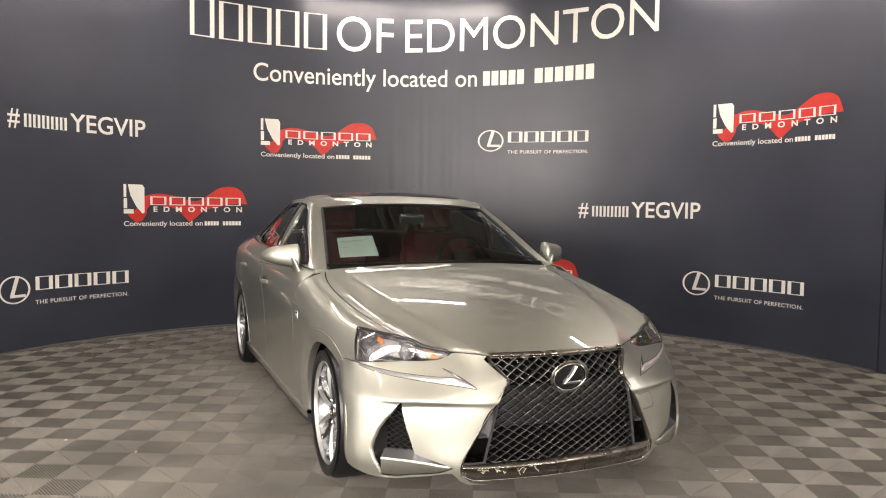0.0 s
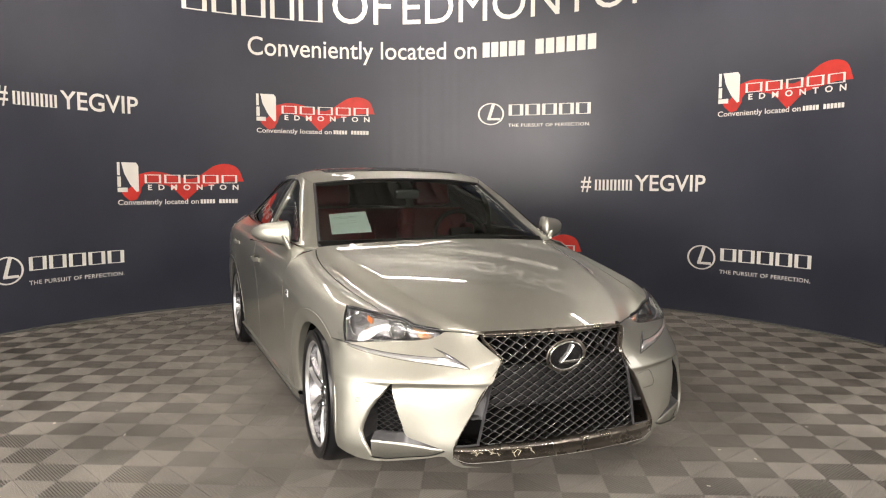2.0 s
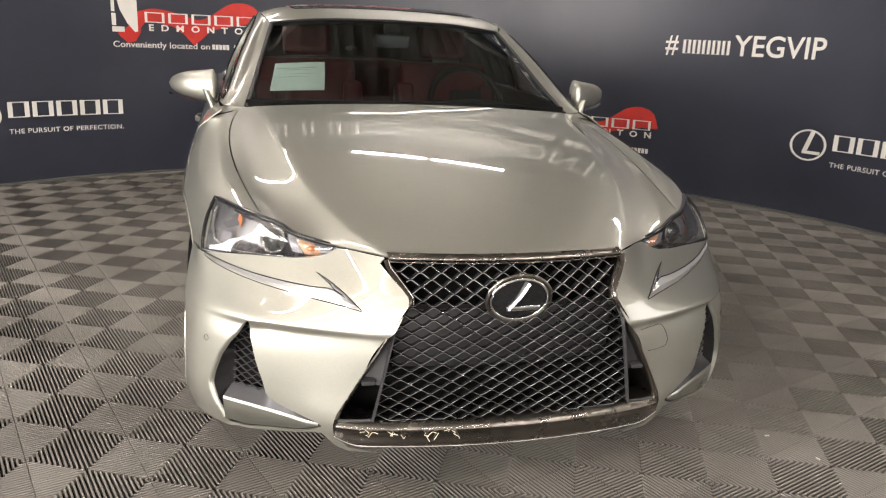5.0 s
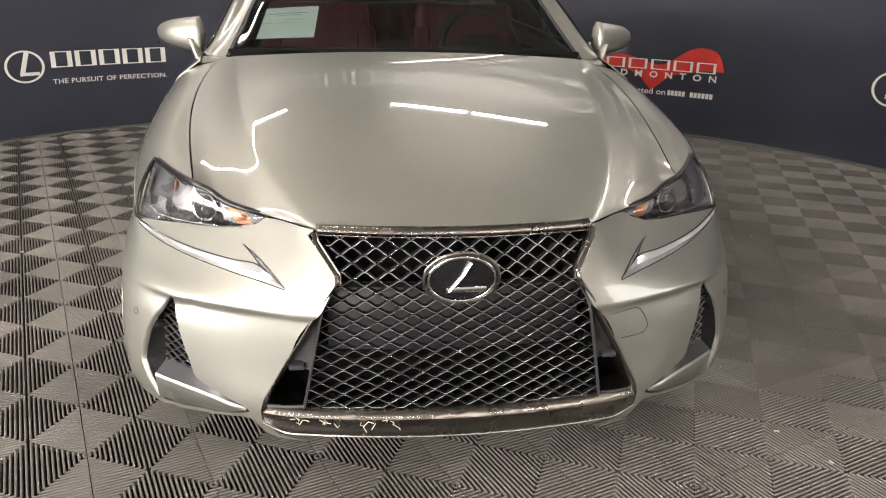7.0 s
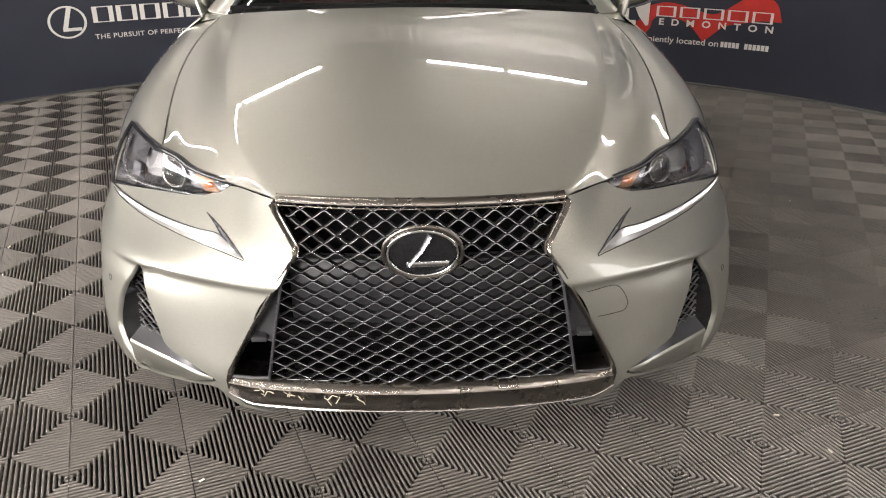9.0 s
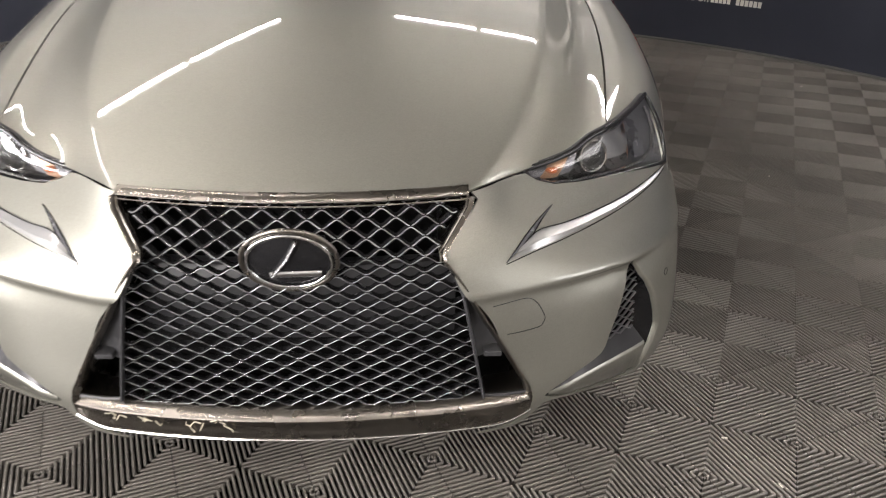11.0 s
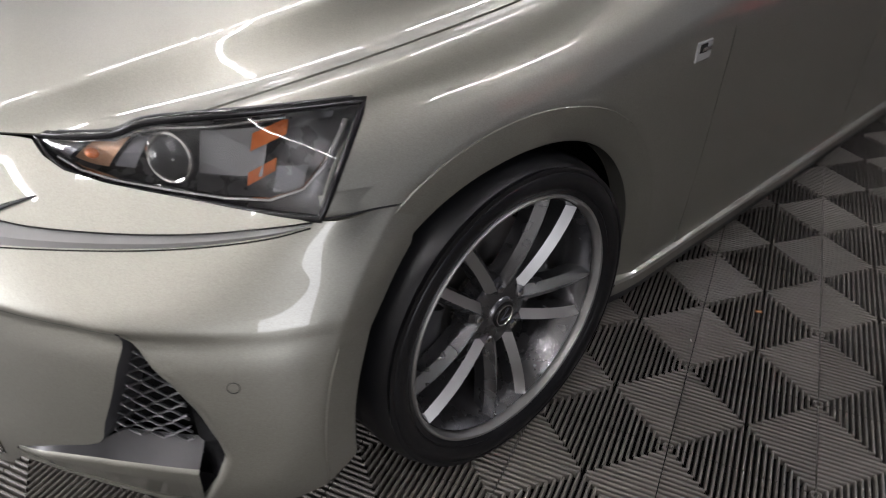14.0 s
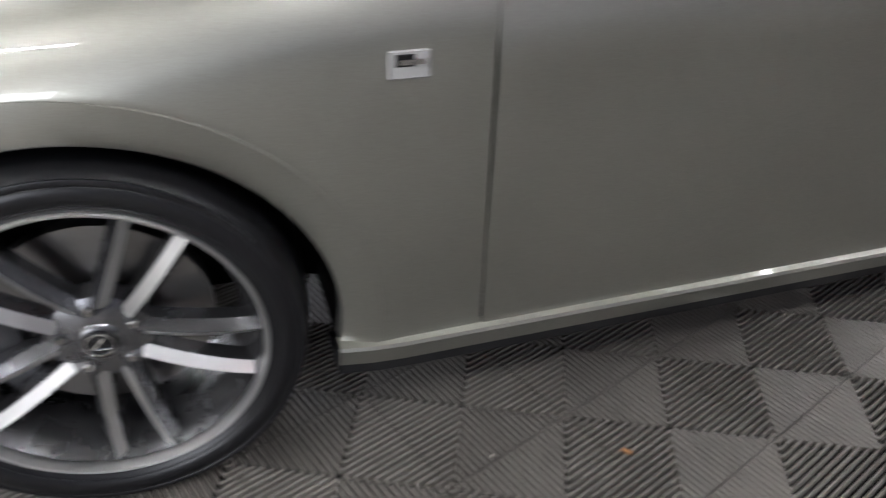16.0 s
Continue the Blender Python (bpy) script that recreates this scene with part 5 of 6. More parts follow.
for cx in (-0.405, -0.385, -0.36, -0.335, -0.315, -0.235, -0.205, -0.185, -0.165, -0.20, -0.30):
    x, z = cx, 0.224 - rnd.random() * 0.012
    path = []
    for _ in range(rnd.randint(3, 5)):
        path.append((x, gy(x, z, -0.0155), z))
        x += rnd.uniform(-0.012, 0.016)
        z += rnd.uniform(-0.016, 0.010)
        z = min(0.226, max(0.180, z))
    tube(b, path, 0.0008, 5, flat=(0.0011, 0.0010))
part("scuff", b, SCUFF, grille, "pale scuffs on the lip")

# emblem
emblem = new("emblem", None)
emblem.parent = car
tagged(emblem, "oval emblem with chrome rings on black glass")
tilt = pose(0, gy(0, 0.588, -0.006), 0.588, 14, 0, 0)


def oval_ring(rx, rz, r, flatr, y):
    return tube(bmesh.new(), [(rx * math.cos(w), y, rz * math.sin(w)) for w in (2 * math.pi * k / 56 for k in range(56))], r, 10, True, flatr)


def placed(bm, m):
    bmesh.ops.transform(bm, matrix=m, verts=bm.verts)
    return bm


part("outer_ring", placed(oval_ring(0.087, 0.070, 0.005, (0.0045, 0.006), -0.004), tilt), DARK_CHROME, emblem, "dark chrome ring", split=60)
b = grid_mesh(lambda u, v: (0.085 * v * math.cos(6.2832 * u), -0.002 - 0.012 * (1 - v * v), 0.068 * v * math.sin(6.2832 * u)), 48, 8, True)
part("disc", placed(b, tilt), BLACK_GLOSS, emblem, "glossy black disc")
part("inner_ring", placed(oval_ring(0.0775, 0.0615, 0.003, (0.003, 0.004), -0.008), tilt), CHROME, emblem, "bright chrome oval", split=60)
b = bmesh.new()
tube(b, [(0.016, -0.013, 0.054), (-0.002, -0.017, 0.018), (-0.030, -0.016, -0.022)], 0.006, 8, flat=(0.0105, 0.004))
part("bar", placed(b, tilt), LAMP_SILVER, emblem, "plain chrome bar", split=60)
b = bmesh.new()
tube(b, [(-0.036, -0.016, -0.024), (0.058, -0.012, -0.024)], 0.005, 8, flat=(0.004, 0.0075))
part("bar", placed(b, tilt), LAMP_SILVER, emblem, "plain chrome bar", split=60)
b = bmesh.new()
tube(b, [(x, gy(x, 0.588, 0.03), 0.588) for x in (-0.06, 0, 0.06)], 0.03, 8)
part("mount", b, BLACK_DEEP, emblem)


# ---- headlights, daytime strips, fog pockets: car's left side, then its mirror image ----
def lamp_at(u, v, d=0.0):
    """A point on the lamp cover: u from the nose outwards, v from the lower edge up, d metres deep."""
    a, c = Vector(spline(LAMP_LOW, u)[0]), Vector(spline(LAMP_TOP, u)[0])
    n = Vector((0.45 + 0.35 * u, -0.80 + 0.25 * u, 0.38)).normalized()
    return a.lerp(c, v) + n * (0.012 * math.sin(math.pi * min(1, max(0, v))) * min(1, 4 * u) - d)


def both(name, bm, mat, parent_pair, label="", **k):
    twin = mirrored(bm)
    return [part(name, b, mat, p, label, **k) for b, p in zip((bm, twin), parent_pair)]


def pair_empty(name, label):
    out = []
    for _ in range(2):
        e = new(name, None)
        e.empty_display_size = 0.05
        e.parent = car
        tagged(e, label)
        out.append(e)
    return out


lamps = pair_empty("headlight", "clear headlight with projector and amber reflectors")
b = outward(grid_mesh(lambda u, v: lamp_at(0.004 + 0.996 * u, v), 40, 14), (0.5, -0.2, 0.55))
for o in both("cover", b, LENS, lamps, "clear curved lamp cover"):
    o.visible_shadow = False
    thicken(o, 0.003)


def bowl(u, v):
    e = min(1.0, 5 * min(u, 1 - u, v * 0.7, (1 - v) * 0.7))
    return lamp_at(u, v, 0.004 + 0.060 * e**0.6)


both("housing", grid_mesh(lambda u, v: bowl(u, v), 40, 16), LAMP_DARK, lamps)
b = bmesh.new()
rim = [lamp_at(u, 0.0, -0.001) for u in np.linspace(0, 1, 26)] + [lamp_at(1, v, -0.001) for v in np.linspace(0.1, 0.9, 8)] + [lamp_at(u, 1.0, -0.001) for u in np.linspace(1, 0.02, 30)]
tube(b, rim, 0.005, 8, True, (0.0055, 0.0065))
both("seal", b, BLACK_GLOSS, lamps, split=0)
b = bmesh.new()
tube(b, [lamp_at(u, 1.0, 0.004) + Vector((0, 0.000, 0.001)) for u in np.linspace(0.0, 0.98, 30)], 0.008, 8)
both("top_seal", b, BLACK_MATT, lamps, split=0)
pc = lamp_at(0.62, 0.52, 0.036)
face = Vector((0.42, -0.88, 0.10)).to_track_quat("Z", "Y").to_matrix().to_4x4()
pm = Matrix.Translation(pc) @ face
b = bmesh.new()
bmesh.ops.create_uvsphere(b, u_segments=28, v_segments=16, radius=0.030)
both("projector", placed(b, pm), LENS, lamps, "glass projector lens")
b = tube(bmesh.new(), [(0.034 * math.cos(w), 0.034 * math.sin(w), 0.006) for w in (2 * math.pi * k / 40 for k in range(40))], 0.0035, 8, True)
both("bezel", placed(b, pm), CHROME, lamps)
b = grid_mesh(lambda u, v: ((0.036 - 0.012 * v) * math.cos(6.2832 * u), (0.036 - 0.012 * v) * math.sin(6.2832 * u), 0.004 - 0.05 * v), 32, 4, True)
both("reflector", placed(b, pm), LAMP_SILVER, lamps)
b = bmesh.new()
rows = [[b.verts.new(lamp_at(u, v, d)) for u, v, d in ((0.69, v, 0.036), (0.75, v, 0.024), (0.83, v, 0.030))] for v in (0.34, 0.6, 0.84)]
for a_, b_ in zip(rows, rows[1:]):
    for j in range(2):
        b.faces.new((a_[j], a_[j + 1], b_[j + 1], b_[j]))
both("side_reflector", b, LAMP_SIDE, lamps, "pale satin side reflector")
for v0, v1, long in ((0.60, 0.78, 0.055), (0.24, 0.38, 0.042)):
    b = bmesh.new()
    rows = [[b.verts.new(lamp_at(0.80, v, 0.020) + Vector((0.006 * f, long * f, 0.012 * f))) for f in np.linspace(0, 1, 6)] for v in np.linspace(v0, v1, 4)]
    for a_, b_ in zip(rows, rows[1:]):
        for j in range(5):
            b.faces.new((a_[j], a_[j + 1], b_[j + 1], b_[j]))
    both("amber_reflector", b, AMBER, lamps, "amber reflector")
b = bmesh.new()
rows = [[b.verts.new(lamp_at(u, v, 0.030)) for u in np.linspace(0.24, 0.42, 6)] for v in np.linspace(0.28, 0.86, 5)]
for a_, b_ in zip(rows, rows[1:]):
    for j in range(5):
        b.faces.new((a_[j], a_[j + 1], b_[j + 1], b_[j]))
both("turn_lamp", b, TURN_STEEL, lamps, "bronze grey ribbed turn lamp")
b = bmesh.new()
bmesh.ops.create_uvsphere(b, u_segments=14, v_segments=8, radius=0.009)
both("turn_bulb", placed(b, Matrix.Translation(lamp_at(0.30, 0.52, 0.026)) @ Matrix.Diagonal((1.5, 1, 0.8, 1))), AMBER, lamps, "small amber bulb")
b = bmesh.new()
tube(b, [lamp_at(u, v, 0.010) for u, v in ((0.20, 0.22), (0.34, 0.16), (0.50, 0.11), (0.64, 0.10), (0.76, 0.10), (0.86, 0.13), (0.935, 0.25), (0.965, 0.48), (0.975, 0.70), (0.978, 0.84))], 0.004, 8, flat=(0.005, 0.0035))
both("light_guide", b, LAMP_SILVER, lamps, "bright light guide strip")
b = bmesh.new()
tube(b, [lamp_at(u, v, 0.014) for u, v in ((0.46, 0.93), (0.58, 0.90), (0.72, 0.88), (0.86, 0.92))], 0.003, 8, flat=(0.004, 0.003))
both("upper_guide", b, LAMP_SILVER, lamps)
for u0, u1, v0, v1, d, mat in ((0.10, 0.23, 0.25, 0.75, 0.020, LAMP_GREY), (0.44, 0.52, 0.30, 0.80, 0.034, LAMP_GREY), (0.86, 0.93, 0.20, 0.45, 0.026, LAMP_GREY)):
    b = bmesh.new()
    rows = [[b.verts.new(lamp_at(u, v, d + 0.01 * (v - v0))) for u in np.linspace(u0, u1, 4)] for v in np.linspace(v0, v1, 4)]
    for a_, b_ in zip(rows, rows[1:]):
        for j in range(3):
            b.faces.new((a_[j], a_[j + 1], b_[j + 1], b_[j]))
    both("inner_reflector", b, mat, lamps)
b = bmesh.new()
tube(b, [lamp_at(u, v, 0.016) for u, v in ((0.12, 0.80), (0.24, 0.88), (0.36, 0.86), (0.44, 0.90))], 0.003, 8, flat=(0.005, 0.003))
both("inner_guide", b, LAMP_GREY, lamps)


def on_bumper(x, z, out=0.0):
    """A point on the bumper skin over (x, z)."""
    s, t = bumper.find((x, 0, z), (0, 2))
    e = 0.01
    p = bumper(s, t)[0]
    a = bumper(min(1, s + e), t)[0] - bumper(max(0, s - e), t)[0]
    c = bumper(s, min(1, t + e))[0] - bumper(s, max(0, t - e))[0]
    n = Vector(np.cross(a, c)).normalized()
    if n.y > 0 and n.x < 0.3 or n.dot(Vector((0.5, -0.8, 0))) < 0:
        n = -n
    return Vector(p) + n * out


strips = pair_empty("daytime_lamp", "check-mark shaped bright daytime light strip")
DRL_LOW = [(0.404, 0.552), (0.46, 0.560), (0.52, 0.565), (0.59, 0.571), (0.66, 0.578), (0.72, 0.587), (0.775, 0.600), (0.806, 0.613)]
DRL_UP = [(0.440, 0.574), (0.475, 0.587), (0.53, 0.586), (0.60, 0.588), (0.665, 0.592), (0.722, 0.599), (0.776, 0.609), (0.807, 0.616)]
lo = [on_bumper(float(x), float(z), 0.001) for x, z in spline(DRL_LOW, np.linspace(0, 1, 26))]
up = [on_bumper(float(x), float(z), 0.001) for x, z in spline(DRL_UP, np.linspace(0, 1, 26))]
mid = [(a + c) / 2 + Vector((0.003, -0.006, 0.001)) * min(1, (a - c).length / 0.012) for a, c in zip(lo, up)]
both("strip", band([lo, mid, up]), STRIP, strips, "bright strip face", split=25)
b = bmesh.new()
tube(b, [p + Vector((0.0005, -0.001, -0.0030)) for p in lo], 0.0012, 6)
tube(b, [p + Vector((0.0005, -0.001, 0.002)) for p in up[1:]], 0.0013, 6)
both("shadow_gap", b, BLACK_GLOSS, strips)
leg_a = [on_bumper(float(x), float(z), 0.001) for x, z in spline([(0.404, 0.552), (0.440, 0.582), (0.475, 0.604), (0.505, 0.618)], np.linspace(0, 1, 9))]
leg_b = [on_bumper(float(x), float(z), 0.001) for x, z in spline([(0.440, 0.574), (0.462, 0.585), (0.482, 0.602), (0.508, 0.619)], np.linspace(0, 1, 9))]
both("leg", band([leg_a, [(a + c) / 2 + Vector((0, -0.004, 0)) for a, c in zip(leg_a, leg_b)], leg_b]), LAMP_GREY, strips, "smoked short leg", split=25)
b = bmesh.new()
tube(b, [p + Vector((0, -0.001, 0)) for p in leg_a], 0.0011, 6)
tube(b, [p + Vector((0, -0.001, 0)) for p in leg_b], 0.0011, 6)
both("leg_gap", b, BLACK_GLOSS, strips)

pockets = pair_empty("fog_pocket", "black corner air pocket with mesh and silver blade")
ring = [Vector(bumper(s, t)[0]) for s, t in fog_st]


def sunk(deep):
    return [p + Vector((-0.30, 0.95, 0.0)) * deep for p in ring]


def closed_band(paths):
    b = bmesh.new()
    rows = [[b.verts.new(p) for p in path] for path in paths]
    n = len(rows[0])
    for a_, b_ in zip(rows, rows[1:]):
        for j in range(n):
            b.faces.new((a_[j], a_[(j + 1) % n], b_[(j + 1) % n], b_[j]))
    return b, rows


b, rows = closed_band([sunk(0.0), sunk(0.004), sunk(0.03), sunk(0.06)])
bmesh.ops.recalc_face_normals(b, faces=b.faces)
both("cavity", b, GREY_PLASTIC, pockets)
b = bmesh.new()
f = b.faces.new([b.verts.new(p) for p in sunk(0.058)])
bmesh.ops.triangulate(b, faces=[f])
both("pocket_back", b, BLACK_DEEP, pockets)
PANEL_Z = [0.18, 0.25, 0.321, 0.381, 0.429, 0.478]
PANEL_X = [0.752, 0.751, 0.747, 0.741, 0.728, 0.700]
EDGE_Z = [0.18, 0.206, 0.242, 0.283, 0.316, 0.371, 0.418, 0.464, 0.485]
EDGE_X = [0.757, 0.7725, 0.7895, 0.8005, 0.794, 0.775, 0.749, 0.712, 0.693]
b = bmesh.new()
for k in range(17):
    z = 0.284 + k * 0.0118
    x0 = float(np.interp(z, [0.27, 0.325, 0.381, 0.432, 0.48], [0.640, 0.656, 0.672, 0.682, 0.688])) + 0.003
    x1 = float(np.interp(z, PANEL_Z, PANEL_X)) - 0.002
    if x1 - x0 < 0.012:
        continue
    pts = []
    for i in range(15):
        x = x0 + (x1 - x0) * i / 14
        pts.append(on_bumper(x, z + 0.0108 * abs(((x / 0.0145 + k) % 2) - 1), -0.024))
    tube(b, pts, 0.0016, 5, flat=(0.003, 0.0014))
both("mesh", b, MESH_DIM, pockets, "satin dark mesh")
# glossy outer panel
zs = np.linspace(0.478, 0.182, 20)
pa = [on_bumper(float(np.interp(z, PANEL_Z, PANEL_X)), float(z), -0.034) for z in zs]
pb = [on_bumper(float(np.interp(z, EDGE_Z, EDGE_X)) - 0.010, float(z), -0.007) for z in zs]
both("outer_panel", band([pa, [(a + c) / 2 + Vector((-0.003, 0.004, 0)) for a, c in zip(pa, pb)], pb]), PURPLE_BLACK, pockets, "glossy dark outer panel")
# blade under the mesh: lower face, crest, upper face running back into the pocket
xs2 = np.linspace(0.513, 0.757, 26)


def blade_row(k):
    out = []
    for x in xs2:
        bot = float(np.interp(x, [0.513, 0.561, 0.641, 0.71, 0.76], [0.221, 0.203, 0.190, 0.1755, 0.181]))
        crest = float(np.interp(x, [0.513, 0.575, 0.635, 0.69, 0.76], [0.229, 0.241, 0.247, 0.250, 0.250]))
        top = float(np.interp(x, [0.513, 0.575, 0.638, 0.66, 0.76], [0.231, 0.2565, 0.281, 0.288, 0.284]))
        deep = float(np.interp(x, [0.513, 0.636, 0.665, 0.76], [0.002, 0.003, 0.030, 0.036]))
        lift = min(1.0, (x - 0.505) / 0.05)
        z, o = ((bot, -0.006), (bot + 0.004, 0.001), (crest - 0.004, 0.008 * lift), (crest, 0.0085 * lift), (crest + 0.005, 0.004 * lift), (top, -deep))[k]
        out.append(on_bumper(float(x), z, o))
    return out


both("blade", band([blade_row(k) for k in range(5)]), PAINT, pockets, "champagne silver blade", split=0)
both("blade_shelf", band([blade_row(4), blade_row(5)]), GREY_PLASTIC, pockets, "dark shelf behind the blade", split=0)
zr = np.linspace(0.486, 0.186, 28)
inset = [0.012 * min(1.0, max(0.15, (0.488 - z) / 0.05)) for z in zr]
rim_out = [on_bumper(float(np.interp(z, EDGE_Z, EDGE_X)) + 0.003, float(z), 0.0005) for z in zr]
rim_mid = [on_bumper(float(np.interp(z, EDGE_Z, EDGE_X)) - 0.35 * q, float(z), 0.0015) for z, q in zip(zr, inset)]
rim_in = [on_bumper(float(np.interp(z, EDGE_Z, EDGE_X)) - q, float(z), -0.007) for z, q in zip(zr, inset)]
b = band([rim_out, rim_mid, rim_in])
both("pocket_rim", b, PAINT, pockets, "rounded silver rim of the pocket", split=0)
b = bmesh.new()
for path in ([(0.379, 0.471), (0.43, 0.475), (0.455, 0.472), (0.474, 0.455), (0.490, 0.424), (0.488, 0.410), (0.478, 0.402), (0.44, 0.401), (0.412, 0.402)],):
    tube(b, [on_bumper(float(x), float(z), 0.0002) for x, z in spline(path, np.linspace(0, 1, 30))], 0.0009, 5)
part("tow_cover_seam", b, BLACK_MATT, car)
for sx in (1, -1):
    c0 = on_bumper(0.802, 0.411, 0.0005)
    n = (on_bumper(0.802, 0.411, 0.01) - c0).normalized()
    q = n.to_track_quat("Z", "Y").to_matrix()
    ringp = [c0 + q @ Vector((0.0085 * math.cos(w), 0.0085 * math.sin(w), 0)) for w in (2 * math.pi * k / 24 for k in range(24))]
    sens = bmesh.new()
    tube(sens, [(sx * p.x, p.y, p.z) for p in ringp], 0.0006, 5, True)
    part("parking_sensor", sens, BLACK_MATT, car, "round parking sensor seam")


# ---- sills, mirrors, badges, handles, interior ----
SILL = [(0.862, 0.236), (0.884, 0.228), (0.887, 0.222), (0.883, 0.212), (0.876, 0.185), (0.866, 0.155), (0.84, 0.146), (0.74, 0.146)]
b = bmesh.new()
rows = []
for y in np.linspace(0.352, 2.445, 40):
    k = 0.012 * max(0, 1 - (y - 0.352) / 0.12) ** 2
    rows.append([b.verts.new((x - k, y, z)) for x, z in SILL])
for a_, b_ in zip(rows, rows[1:]):
    for j in range(4):
        b.faces.new((a_[j], a_[j + 1], b_[j + 1], b_[j]))
bmesh.ops.delete(b, geom=[v for v in b.verts if not v.link_faces], context="VERTS")
bmesh.ops.recalc_face_normals(b, faces=b.faces)
for bb in (mirrored(b), b):
    part("side_sill", bb, PAINT, car, split=30)
b = bmesh.new()
rows = [[b.verts.new((x - 0.012 * max(0, 1 - (y - 0.352) / 0.12) ** 2 - 0.002, y, z)) for x, z in SILL[3:]] for y in np.linspace(0.354, 2.445, 30)]
for a_, b_ in zip(rows, rows[1:]):
    for j in range(len(SILL) - 4):
        b.faces.new((a_[j], a_[j + 1], b_[j + 1], b_[j]))
b.faces.new(rows[0])
bmesh.ops.recalc_face_normals(b, faces=b.faces)
for bb in (mirrored(b), b):
    part("sill_skirt", bb, BLACK_MATT, car, "matt black lower sill skirt", split=30)

part("underbody", box(bmesh.new(), -0.56, 0.56, -0.46, 3.60, 0.17, 0.30), BLACK_DEEP, car, smooth=False)
b = bmesh.new()
box(b, -0.42, 0.42, -0.50, 0.58, 0.30, 0.60)
part("engine_bay", b, BLACK_DEEP, car, smooth=False)


def mirror_shell(u, v):
    """u round, v from the inner end outwards."""
    w = 2 * math.pi * u
    x = 0.800 + 0.212 * v
    end = math.sqrt(max(0.0, 1 - max(0, (v - 0.55) / 0.45) ** 2.4)) * math.sqrt(max(0.02, min(1, v / 0.10)))
    h = (0.076 - 0.034 * v) * end
    d = (0.066 - 0.010 * v) * end
    zc, yc = 0.998 + 0.004 * v, 0.865 + 0.115 * v**1.3
    c, s = math.cos(w), math.sin(w)
    sq = lambda q: math.copysign(abs(q) ** 0.8, q)
    return (x, yc + d * sq(c), zc + h * sq(s))


mirrors = pair_empty("door_mirror", "champagne silver door mirror on a stem")
b = grid_mesh(mirror_shell, 32, 20, True)
bmesh.ops.recalc_face_normals(b, faces=b.faces)
both("shell", b, PAINT, mirrors, split=0)
b = bmesh.new()
rows = []
for k in range(7):
    f = k / 6
    c = Vector((0.815 + 0.035 * f, 0.812 + 0.035 * f, 0.900 + 0.085 * f))
    rows.append([b.verts.new(c + Vector(((0.022 - 0.004 * f) * math.cos(w), (0.040 + 0.004 * f) * math.sin(w), 0.006 * math.cos(w)))) for w in (2 * math.pi * i / 16 for i in range(16))])
for a_, b_ in zip(rows, rows[1:]):
    for i in range(16):
        b.faces.new((a_[i], a_[(i + 1) % 16], b_[(i + 1) % 16], b_[i]))
both("stem", b, PAINT, mirrors)
b = grid_mesh(lambda u, v: (mirror_shell(u, v)[0] + 0.001, mirror_shell(u, v)[1] + 0.004, 0.934 + 0.030 * v - 0.008 * math.sin(math.pi * v) - 0.008 * (0.5 + 0.5 * math.cos(6.283 * u))), 20, 10, True)
both("lower_trim", b, BLACK_GLOSS, mirrors, "gloss black lower trim")
both("indicator", tube(bmesh.new(), [(0.93, 0.893, 0.972), (0.97, 0.935, 0.976), (1.0, 0.985, 0.984)], 0.004, 6), LAMP_GREY, mirrors)
both("mirror_glass", soft_box(0.820, 0.925, 0.930, 0.937, 0.955, 1.035, 0.003), CHROME, mirrors, "mirror glass")
# fender badge and door handles
badge = pair_empty("fender_badge", "small bright fender badge with plain shapes")
both("plate", soft_box(0.9035, 0.9085, 0.427, 0.483, 0.699, 0.738, 0.002, 1), LAMP_WHITE, badge)
b = bmesh.new()
box(b, 0.908, 0.9095, 0.436, 0.462, 0.7165, 0.7330)
both("dark_field", b, BLACK_GLOSS, badge, smooth=False)
b = bmesh.new()
box(b, 0.9095, 0.9115, 0.442, 0.476, 0.7195, 0.7265)
both("plain_bar", b, CHROME, badge, smooth=False)
for y, z in ((1.47, 0.800), (2.40, 0.838)):
    h = pair_empty("door_handle", "champagne silver pull handle")
    b = bmesh.new()
    tube(b, [(0.908, y - 0.09, z), (0.932, y - 0.06, z + 0.002), (0.937, y, z + 0.004), (0.932, y + 0.06, z + 0.004), (0.908, y + 0.09, z + 0.004)], 0.011, 8, flat=(0.009, 0.014))
    both("grip", b, PAINT, h)
    both("cup", grid_mesh(lambda u, v: (0.9105 - 0.0 * u, y - 0.06 + 0.12 * u, z - 0.028 + 0.056 * v), 4, 2), GREY_PLASTIC, h)
# dark window surrounds
b = bmesh.new()
for W in (W1, W2):
    pts = []
    for p in dense([np.array(q) for q in W], 0.05):
        s, t = cabin.find(p, (1, 2))
        pts.append(Vector(cabin(s, t)[0]) + Vector((0.001, 0, 0)))
    tube(b, pts, 0.007, 6, True, (0.006, 0.008))
both("window_trim", b, BLACK_GLOSS, (car, car), "black window surround")
b = bmesh.new()
for y0, y1 in ((1.585, 1.655),):
    rows = []
    for z in np.linspace(0.975, 1.31, 10):
        row = []
        for y in (y0 - 0.05 * (z - 0.975), y1 - 0.05 * (z - 0.975)):
            s, t = cabin.find((0, y, z), (1, 2))
            row.append(b.verts.new(Vector(cabin(s, t)[0]) + Vector((0.004, 0, 0))))
        rows.append(row)
    for a_, b_ in zip(rows, rows[1:]):
        b.faces.new((a_[0], a_[1], b_[1], b_[0]))
both("centre_pillar", b, BLACK_GLOSS, (car, car), "gloss black door pillar")
# windscreen surround, wipers, cowl
b = bmesh.new()
